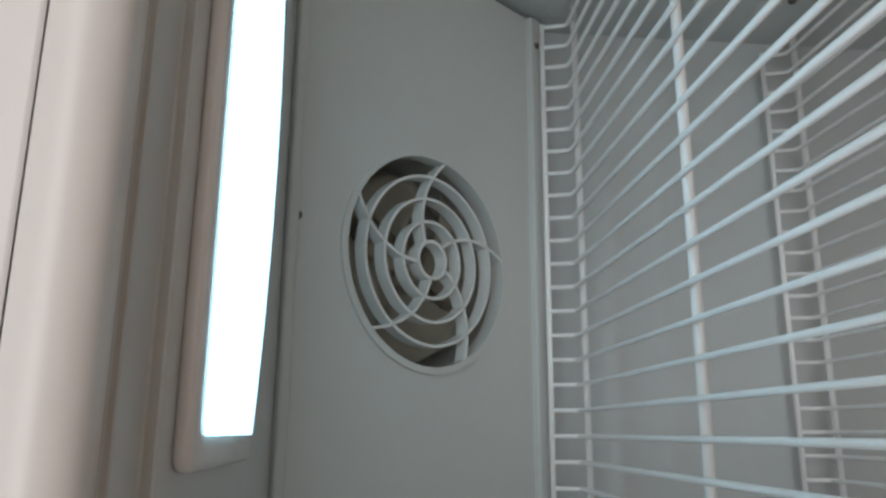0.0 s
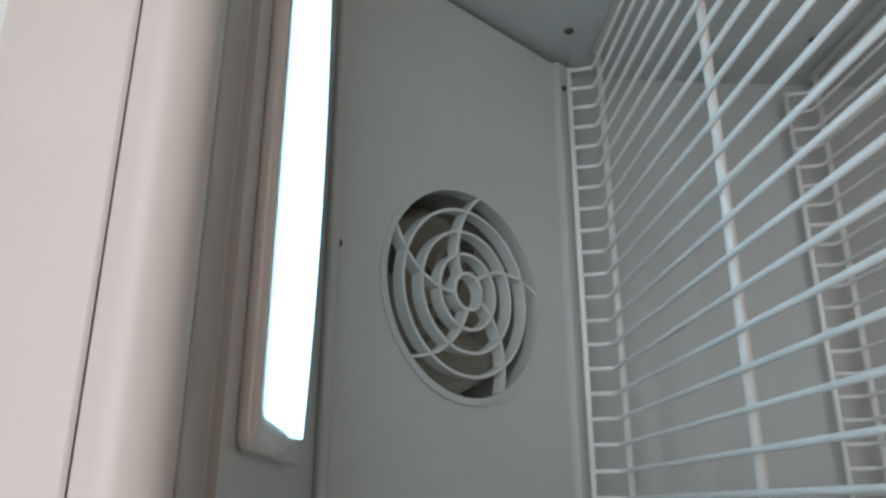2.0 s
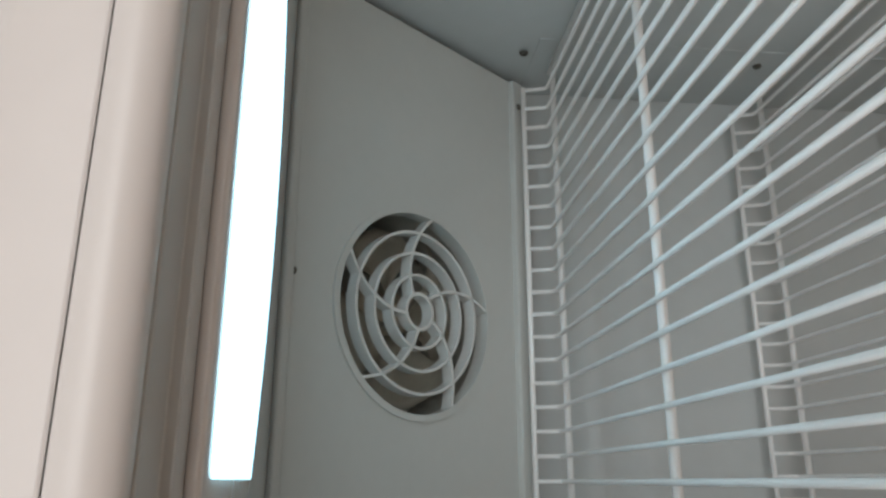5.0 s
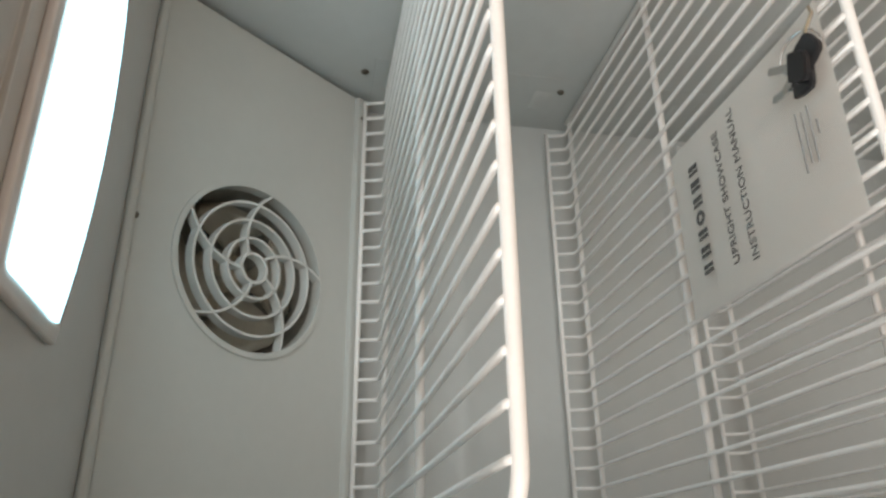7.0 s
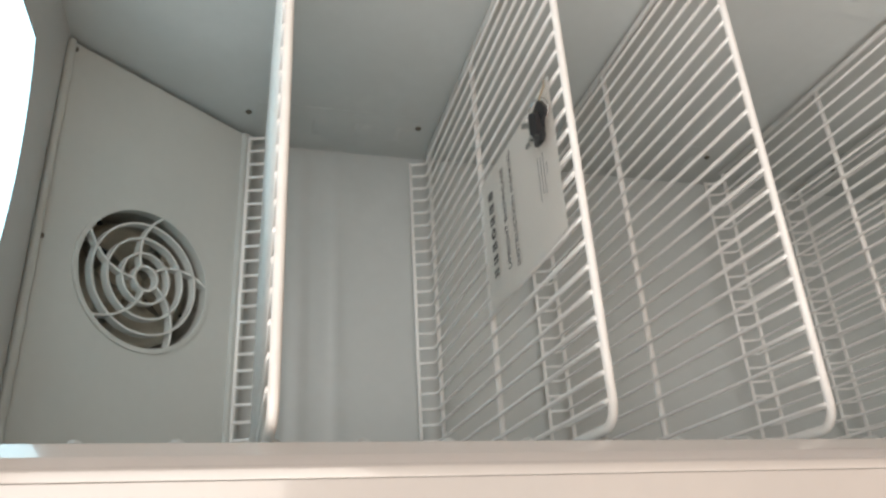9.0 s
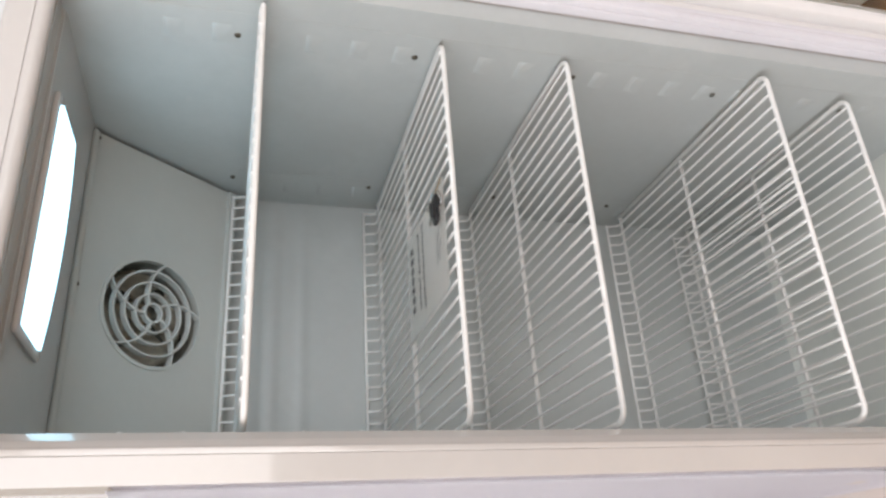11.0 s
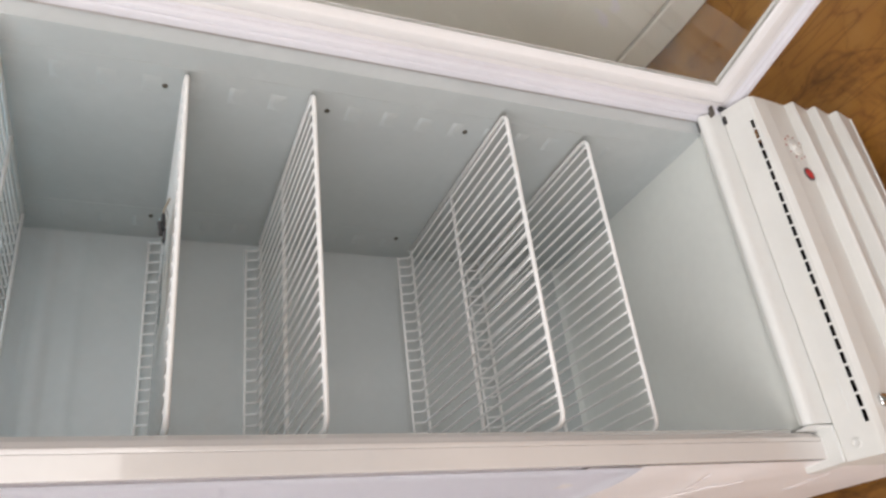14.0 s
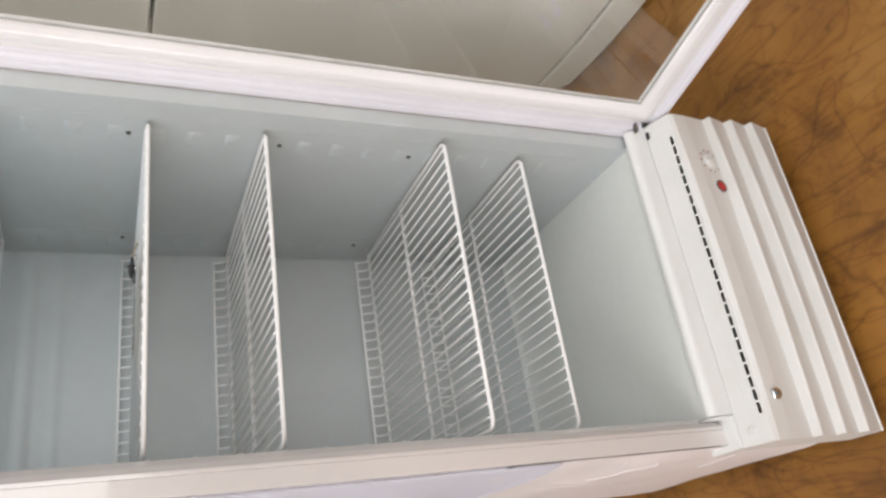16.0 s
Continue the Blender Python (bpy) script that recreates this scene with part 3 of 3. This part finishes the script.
def glass_door():
    z0, z1, w, th = 0.256, 1.652, 0.60, 0.042

    def add(name, bm, mat, parent, label="", smooth=False):
        return part(name, moved(bm, DOOR), mat, parent, label, smooth)
    door = add("door", box(0.0, w, 0.018, th, z0, z0 + 0.05, 0.004), DOORWHITE, fridge, "white framed glass door standing wide open")
    add("door_rail", box(0.0, w, 0.018, th, z1 - 0.05, z1, 0.004), DOORWHITE, door)
    for a in (0.0, w - 0.05):
        add("door_stile", box(a, a + 0.05, 0.0181, th - 0.0002, z0 + 0.05, z1 - 0.05, 0.0015), DOORWHITE, door)

    # inner faces: stepped profile running round, mitred at the corners
    def loop(profile, name, mat, label=""):
        bm = bmesh.new()
        rows = []
        for cx, cz, sx, sz in ((0, z0, 1, 1), (w, z0, -1, 1), (w, z1, -1, -1), (0, z1, 1, -1)):
            rows.append([bm.verts.new((cx + sx * o, h, cz + sz * o)) for o, h in profile])
        for i in range(4):
            a, c = rows[i], rows[(i + 1) % 4]
            for j in range(len(profile) - 1):
                bm.faces.new((a[j], a[j + 1], c[j + 1], c[j]))
        add(name, bm, mat, door, label, False)
    loop([(0.001, 0.019), (0.001, 0.012), (0.005, 0.009), (0.026, 0.009), (0.027, 0.0125), (0.029, 0.0125), (0.030, 0.008), (0.036, 0.004), (0.047, 0.004), (0.050, 0.007), (0.053, 0.012), (0.056, 0.013), (0.056, 0.020)],
         "inner_frame", DOORWHITE, "white plastic inner door frame with a stepped edge")
    loop([(0.004, 0.0092), (0.003, 0.003), (0.005, -0.002), (0.009, -0.004), (0.015, -0.0035), (0.018, 0.001), (0.019, 0.005), (0.022, 0.0085)], "gasket", GASKET, "soft pale lavender-white magnetic door gasket")
    loop([(0.056, 0.0185), (0.058, 0.0185), (0.058, 0.0215)], "glazing_bead", METALGREY)
    pane = add("glass_pane", box(0.052, w - 0.052, 0.022, 0.027, z0 + 0.052, z1 - 0.052), GLASS, door, "clear door glass")
    pane.visible_shadow = False
    part("hinge_side_seal", box(0.5370, 0.5560, -0.5310, -0.5155, 0.312, 1.646, 0.003), GASKET, fridge, "soft white seal along the hinge side")
    # hinge
    part("hinge", box(0.530, 0.549, -0.5500, -0.500, 0.3095, 0.3125, 0.001), STEEL, fridge, "steel bottom hinge plate")
    part("hinge_pin", moved(lathe([(0.005, 0.225), (0.005, 0.262)], 12), pose(0.548, -0.545, 0.03)), BLACK, fridge)
    part("hinge_block", box(0.516, 0.532, -0.5480, -0.5405, 0.272, 0.2895, 0.002), BLACK, fridge, "black plastic hinge block")


glass_door()


# ---- the machine-room grille below the door ----
def base_grille():
    x0, x1 = -0.056, 0.544
    xs = [x0 + (x1 - x0) * i / 24 for i in range(25)]
    mid, half = (x0 + x1) / 2, (x1 - x0) / 2

    def crown(x):
        return 1 - ((x - mid) / half) ** 2

    # top strip with a row of slots between its back and front halves
    top = part("base_grille", swept_profile([(-0.520, 0.200), (-0.5400, 0.286), (-0.5430, 0.2885), (-0.5810, 0.2742)], [x0, x1]), GRILLE, fridge, "white plastic base grille with stepped louvres")
    n, s0, s1 = 25, -0.014, 0.500
    step = (s1 - s0) / n
    bm = bmesh.new()
    edges = [x0] + [v for i in range(n) for v in (s0 + i * step + 0.0020, s0 + (i + 1) * step - 0.0020)] + [x1]
    for a, c in zip(edges[::2], edges[1::2]):
        q = [bm.verts.new(p) for p in ((a, -0.5810, 0.2742), (c, -0.5810, 0.2742), (c, -0.5862, 0.2722), (a, -0.5862, 0.2722))]
        bm.faces.new(q)
    part("slot_bars", bm, GRILLE, top)
    # Near-black sheet under the slots, painted for the shade of the void.
    part("slot_dark_sheet", box(s0 - 0.01, s1 + 0.01, -0.5880, -0.5760, 0.2590, 0.2600), DARK, top)
    # control face, gently crowned, then three louvres
    face = [(-0.5862, 0.2722), (-0.5900, 0.2700), (-0.5930, 0.2620), (-0.5920, 0.2350), (-0.5860, 0.1850)]
    part("control_face", swept_profile(face, xs, lambda x, i: (0, 0.002, 0.006, 0.006, 0.002)[i] * crown(x)), GRILLE, top, "", False)
    for z in (0.1850, 0.1325, 0.0800):
        lou = [(-0.5860, z), (-0.5965, z - 0.0050), (-0.5985, z - 0.0075), (-0.5975, z - 0.012), (-0.5860, z - 0.0525)]
        part("louvre", swept_profile(lou, xs, lambda x, i: (0.002, 0.009, 0.009, 0.009, 0.002)[i] * crown(x)), GRILLE, top, "", False)
    part("bottom_lip", swept_profile([(-0.5860, 0.0275), (-0.5880, 0.0255), (-0.560, 0.0250)], xs, lambda x, i: 0.002 * crown(x)), GRILLE, top)
    for x in (x0, x1):
        q = [(-0.5430, 0.2885), (-0.5862, 0.2722), (-0.5900, 0.2700), (-0.5930, 0.2620), (-0.5920, 0.2350), (-0.5860, 0.1851)]
        for z in (0.1850, 0.1325, 0.0800):
            q += [(-0.5965, z - 0.0050), (-0.5985, z - 0.0075), (-0.5975, z - 0.012), (-0.5860, z - 0.0525)]
        bm = bmesh.new()
        rows = [[bm.verts.new((x, y, z)), bm.verts.new((x, -0.520, z))] for y, z in q]
        for r, c in zip(rows, rows[1:]):
            bm.faces.new((r[0], r[1], c[1], c[0]))
        part("end_cap", bm, GRILLE, top)

    def on_face(x, z, lift=0.0):
        k = (z - 0.185) / 0.05
        y = -0.586 - 0.006 * k - (0.002 + 0.004 * k) * crown(x) if k < 1 else -0.5925 - 0.006 * crown(x)
        return facing((x, y - lift, z), (0.093 * (x - mid), -1, -0.16 if k < 1 else 0.05))
    # thermostat dial with red marks
    dial = part("thermostat_dial", moved(lathe([(0.0150, -0.001), (0.0147, 0.003), (0.0135, 0.0042), (0.0, 0.0044)], 28), on_face(0.447, 0.207)), GRILLE, top, "white thermostat dial ringed with red marks", True)
    part("dial_pointer", moved(box(-0.0022, 0.0022, -0.012, 0.012, 0.0040, 0.0085, 0.001), on_face(0.447, 0.207) @ pose(0, 0, 0, 0, 0, 25)), GRILLE, dial)
    for k in range(9):
        a = radians(-140 + 35 * k)
        part("dial_mark", moved(box(-0.0010, 0.0010, -0.0016, 0.0016, -0.0012, 0.0012), on_face(0.447, 0.207) @ pose(0.0225 * math.sin(a), 0.0225 * math.cos(a), 0, 0, 0, -math.degrees(a))), REDINK, dial)
    plate = part("switch_plate", moved(box(-0.018, 0.018, -0.024, 0.020, -0.001, 0.0008, 0.0006, 1), on_face(0.397, 0.197)), GRILLE, top)
    part("red_switch", moved(lathe([(0.0105, 0), (0.0105, 0.0022), (0.0085, 0.0042), (0.0, 0.0046)], 24), on_face(0.395, 0.199)), RED, top, "round dark red switch", True)
    part("switch_bezel", moved(ring(0.0103, 0.0122, 0, 0.0026, 28), on_face(0.395, 0.199)), BLACK, top)
    lock = part("grille_lock", moved(lathe([(0.0098, 0), (0.0098, 0.0045), (0.0075, 0.0068), (0.0, 0.0070)], 24), on_face(0.014, 0.243, -0.001)), CHROME, top, "round chrome lock", True)
    part("keyway", moved(box(-0.0008, 0.0008, -0.0045, 0.0045, 0.0070, 0.0074), on_face(0.014, 0.243, -0.001)), BLACK, lock)
    # corner tab with its blind hole
    boss = Vector((0, -0.0143, 0.0381)).normalized()
    part("tab_boss", moved(ring(0.0042, 0.0066, -0.001, 0.0018, 20), facing((x0 + 0.020, -0.562, 0.2814), boss, (1, 0, 0))), GRILLE, top)
    part("tab_groove", moved(box(-0.024, 0.024, -0.0010, 0.0010, -0.0006, 0.0008), facing((0.030, -0.567, 0.2795), boss, (0, 1, 0))), SILL, top)


base_grille()


# ---- wire shelves ----
SHELF_Z = (1.382, 1.157, 0.986, 0.692, 0.531)


def wire_shelf():
    s = empty("wire_shelf", (0.255, -0.25, SHELF_Z[0]), "white plastic-coated wire shelf with an upturned back edge", "shelf", True, "shelves of the refrigerator")
    hw, yf, yb = 0.243, -0.228, 0.217          # half width, front and back about the middle
    r = 0.016
    loop = [(-hw, yb)] + arc(-hw + r, yf + r, r, 180, 270, 6) + arc(hw - r, yf + r, r, 270, 360, 6) + [(hw, yb)]
    part("front_bar", tube([(x, y, 0) for x, y in loop], 0.0034, 10), WIRE, s, "thick rounded front and side bar", True)
    for y, rad in ((0.000, 0.0032), (yb - 0.004, 0.0028)):
        part("cross_bar", tube([(-hw + 0.001, y, -0.0012), (hw - 0.001, y, -0.0012)], rad, 8), WIRE, s, "", True)
    n = 24
    wire = tube([(0, yf - 0.0004, 0.0030), (0, yf + 0.006, 0.0034), (0, yb - 0.003, 0.0034), (0, yb + 0.001, 0.0042), (0, yb + 0.003, 0.0070), (0, yb + 0.008, 0.0240)], 0.0019, 6)
    first = part("wire", wire, WIRE, s, "", True)
    step = 0.0197
    half = step * (n - 1) / 2
    first.location = (-half, 0, 0)
    for i in range(1, n):
        again(first, "wire", -half + step * i, 0, 0)
    part("back_rail", tube([(-hw + 0.014, yb + 0.0085, 0.0245), (hw - 0.014, yb + 0.0085, 0.0245)], 0.0024, 8), WIRE, s, "", True)
    return s


shelf = wire_shelf()
shelf.location = (0.256, -0.281, SHELF_Z[0])
for z, x, y in zip(SHELF_Z[1:], (0.2605, 0.258, 0.255, 0.253), (-0.2435, -0.247, -0.272, -0.246)):
    copy_thing(shelf, pose(x, y, z))


# ---- instruction manual in its plastic bag, with keys, on the second shelf ----
def text_mesh(body, size, m, align='LEFT', spacing=1.0):
    cu = bpy.data.curves.new("text", 'FONT')
    cu.body, cu.size, cu.align_x, cu.extrude, cu.space_character = body, size, align, 0.0002, spacing
    ob = new("text", cu)
    bpy.context.view_layer.update()
    me = bpy.data.meshes.new_from_object(ob)
    bpy.data.objects.remove(ob)
    bm = bmesh.new()
    bm.from_mesh(me)
    bpy.data.meshes.remove(me)
    return moved(bm, m)


def manual():
    z = SHELF_Z[1] + 0.0068
    # local x along the lines of print, local y up the page; the page's top points to the back wall
    e = empty("instruction_manual", (0.242, -0.361, z), "white printed instruction manual in a clear bag on the shelf", "booklet", True)
    w, h = 0.0715, 0.097

    def sheet(zz, g, sag, seed):
        bm = bmesh.new()
        rows = []
        for i in range(13):
            row = []
            for j in range(17):
                x, y = -w - g + (2 * w + 2 * g) * i / 12, -h - g + (2 * h + 2 * g) * j / 16
                row.append(bm.verts.new((x, y, zz + sag * noise.noise((x * 22 + seed, y * 18, 0.3)) + 0.003 * max(0, -y / h - 0.55))))
            rows.append(row)
        for a, c in zip(rows, rows[1:]):
            for j in range(16):
                bm.faces.new((a[j], a[j + 1], c[j + 1], c[j]))
        return bm
    bm = sheet(0.0, 0, 0.0006, 0)
    bmesh.ops.solidify(bm, geom=bm.faces[:], thickness=0.0016)
    part("page", bm, PAPER, e)
    top = 0.0032

    def line(name, body, size, y, mat, spacing):
        part(name, text_mesh(body, size, pose(0, y, top), 'CENTER', spacing), mat, e, "printed words on the cover")
    # brand line as plain bars with a round mark
    for i, wide in enumerate((0.0072, 0.0084, 0.0078, 0.0, 0.0082, 0.0088, 0.0080)):
        x = -0.042 + 0.0138 * i
        if not wide:
            part("brand_mark", moved(ring(0.0026, 0.0060, 0, 0.0003, 20), pose(x, h - 0.0350, top)), INK, e)
            continue
        part("brand_bar", box(x - wide / 2, x - wide / 2 + 0.0030, h - 0.0415, h - 0.0285, top, top + 0.0003), INK, e)
        part("brand_bar", box(x - wide / 2 + 0.0042, x + wide / 2, h - 0.0415, h - 0.0285, top, top + 0.0003), INK, e)
    line("title_line", "UPRIGHT SHOWCASE", 0.0104, h - 0.0740, INK, 1.05)
    line("title_line", "INSTRUCTION MANUAL", 0.0104, h - 0.0960, INK, 1.05)
    for k, (a, c) in enumerate(((-0.030, 0.012), (-0.026, 0.010), (-0.028, 0.011), (-0.012, -0.002))):
        part("small_print", box(a, c, h - 0.1580 - 0.0056 * k, h - 0.1566 - 0.0056 * k, top, top + 0.0003), GREYINK, e)
    part("bag", sheet(0.0052, 0.012, 0.0028, 7), BAG, e, "clear crinkled plastic bag", True)


manual()


def keys():
    z = SHELF_Z[1] + 0.0098
    e = empty("key_bunch", (0.270, -0.443, z), "black-headed keys on a ring on the manual", "keys", True)
    for k, (dx, dy, turn) in enumerate(((-0.004, 0.006, 172), (0.010, -0.009, 205), (0.003, -0.001, 150))):
        M = pose(dx * 0.8, dy * 0.8, 0.002 + 0.0030 * k, 0, 6 * k, turn) @ Matrix.Diagonal((0.8, 0.8, 0.9, 1))
        head = prism([(-0.011, -0.009), (0.011, -0.009), (0.012, 0.0), (0.011, 0.010), (0.006, 0.013), (-0.006, 0.013), (-0.011, 0.010), (-0.012, 0.0)], 0, 0.0042, 0.001)
        key = part("key_head", moved(head, M), BLACK, e, "black plastic key head")
        blade = prism([(-0.0032, -0.034), (0.0016, -0.036), (0.0034, -0.033), (0.0026, -0.028), (0.0034, -0.024), (0.0024, -0.019), (0.0034, -0.009), (-0.0034, -0.009)], 0.0012, 0.0030)
        part("key_blade", moved(blade, M), CHROME, key)
    part("key_cord", tube([(0.012, -0.006, 0.006), (0.022, -0.012, 0.007), (0.032, -0.015, 0.003), (0.040, -0.012, 0.001)], 0.0012, 6), CORD, e, "short beige cord on the key ring", True)
    part("key_ring", tube([(0.014 * math.cos(a) + 0.012, 0.014 * math.sin(a) - 0.002, 0.006 + 0.004 * math.sin(a)) for a in [2 * math.pi * i / 24 for i in range(24)]], 0.0009, 6, True), CHROME, e, "thin steel key ring", True)


keys()


# ---- sheet and film on the outer left side ----
def side_sheet():
    x = XL
    bm = bmesh.new()
    rows = []
    for i in range(15):
        row = []
        for j in range(31):
            y, z = -0.508 + 0.43 * i / 14, 0.595 + 0.895 * j / 30
            row.append(bm.verts.new((x - 0.0026 - 0.0022 * min(1, i / 4) * (1 + noise.noise((y * 5, z * 3, 1.2))), y, z - (0.012 * math.sin(i * 0.5) if j == 0 else 0))))
        rows.append(row)
    for a, c in zip(rows, rows[1:]):
        for j in range(30):
            bm.faces.new((a[j], a[j + 1], c[j + 1], c[j]))
    bmesh.ops.solidify(bm, geom=bm.faces[:], thickness=0.0015)
    ob = part("protective_sheet", bm, FILM, None, smooth=True)
    tagged(ob, "pale lavender-white foam sheet stuck on the refrigerator side", "packaging")
    bm = bmesh.new()
    rows = []
    for i in range(29):
        row = []
        for j in range(33):
            y, z = -0.508 + 0.55 * i / 28, 0.034 + 0.64 * j / 32
            lump = noise.fractal((y * 6, z * 7, 4.1), 1.0, 2.0, 3)
            row.append(bm.verts.new((x - 0.0004 - 0.0030 * min(1, i / 4) * (1 + max(-1, min(1, lump))), y, z)))
        rows.append(row)
    for a, c in zip(rows, rows[1:]):
        for j in range(32):
            bm.faces.new((a[j], a[j + 1], c[j + 1], c[j]))
    ob = part("protective_film", bm, WRAP, None, smooth=True)
    for y0, z0, length, turn in ((-0.47, 0.46, 0.10, 20), (-0.42, 0.36, 0.13, -35), (-0.45, 0.22, 0.12, 10), (-0.30, 0.50, 0.14, 60)):
        pts = [(x - 0.0058 - 0.0006 * math.sin(k * 1.1), y0 + length * k / 10 * math.cos(radians(turn)) + 0.004 * math.sin(k * 0.8), z0 - length * k / 10 * math.sin(radians(turn))) for k in range(11)]
        part("crease", tube(pts, 0.0008, 6), WRAP, ob, "", True)
    tagged(ob, "wrinkled pinkish-white plastic film on the refrigerator side", "packaging")


side_sheet()


# ---- the white refrigerator standing opposite ----
def neighbour():
    e = empty("refrigerator", (1.40, -0.32, 0), "white two-door household refrigerator with taped door edges", "refrigerator")
    xf, ya, yb = 1.085, -0.68, 0.03

    def add(name, bm, mat, parent=e, label=""):
        return part(name, bm, mat, parent, label)
    add("body", box(xf + 0.065, 1.72, ya, yb, 0.05, 1.75, 0.006), NEIGHBOUR)
    split = 1.137
    mid, bow = (ya + yb) / 2, 0.032

    def front(y):
        """The doors' gently bowed front."""
        return xf - bow * (1 - ((y - mid) / ((yb - ya) / 2)) ** 2)

    def bowed(y0, y1, inset, depth):
        ys = [y0 + (y1 - y0) * i / 20 for i in range(21)]
        return [(front(y) + inset, y) for y in ys] + [(xf + depth, y1), (xf + depth, y0)]
    lower = add("door", prism(bowed(ya, yb, 0, 0.058), 0.106, split - 0.004), NEIGHBOUR, e, "white lower refrigerator door with a bowed front")
    upper = add("door", prism(bowed(ya, yb, 0, 0.058), split + 0.004, 1.75), NEIGHBOUR, e, "white upper freezer door with a bowed front")
    for d in (lower, upper):
        bev = d.modifiers.new("soft_edge", 'BEVEL')
        bev.width, bev.segments, bev.limit_method, bev.angle_limit = 0.006, 3, 'ANGLE', radians(50)
    add("edge_trim", box(xf - 0.004, xf + 0.03, yb - 0.055, yb + 0.004, 0.106, split - 0.004, 0.004, 3), NEIGHEDGE_LIT, lower, "rounded door edge with its pale highlight in the colour")
    add("edge_trim", box(xf - 0.004, xf + 0.03, yb - 0.055, yb + 0.004, split + 0.004, 1.75, 0.004, 3), NEIGHEDGE_LIT, upper, "rounded door edge with its pale highlight in the colour")
    for z0, z1, p in ((split - 0.032, split - 0.005, lower), (split + 0.005, split + 0.030, upper)):
        add("tape", box(xf - 0.0052, xf + 0.001, yb - 0.20, yb - 0.058, z0, z1, 0.0004, 1), TAPE, p, "yellowed strip of tape")
    kick = bmesh.new()
    rows = []
    for i in range(25):
        y = ya + 0.01 + (yb - 0.02 - ya) * i / 24
        low = 0.012 + 0.050 * max(0.0, (y - (yb - 0.07)) / 0.06) ** 2
        rows.append([kick.verts.new((front(y) + u, y, z)) for u, z in ((0.030, 0.098), (0.004, 0.098), (0.001, 0.092), (0.003, low), (0.030, low))])
    for r, q in zip(rows, rows[1:]):
        for j in range(4):
            kick.faces.new((r[j], r[j + 1], q[j + 1], q[j]))
    add("kick_panel", kick, NEIGHBOUR, e, "off-white kick panel with a curved lower corner")
    # torn rest of a sticker, in ragged streaks
    rng = random.Random(5)
    for k in range(7):
        y, z, length = -0.335 + 0.013 * k + rng.uniform(-0.006, 0.006), 0.232 + rng.uniform(-0.014, 0.014), rng.uniform(0.03, 0.075)
        n = 8
        edge = [(length * (i / n - 0.5), (0.0035 + rng.uniform(0, 0.004)) * math.sin(math.pi * (i + 0.4) / (n + 0.8))) for i in range(n + 1)]
        edge += [(u, -v * rng.uniform(0.6, 1.0)) for u, v in reversed(edge)]
        add("sticker_rest", prism(edge, 0, 0.0004), FILM, lower, "torn white rest of a sticker").matrix_basis = \
            facing((front(y) - 0.0008, y, z), (-1, 0, 0)) @ pose(0, 0, 0, 0, 0, 62 + rng.uniform(-14, 14))
    for y in (ya + 0.06, yb - 0.06):
        for x in (xf + 0.10, 1.66):
            add("foot", moved(lathe([(0.02, 0), (0.02, 0.05)], 14), pose(x, y, 0)), BLACK)


neighbour()
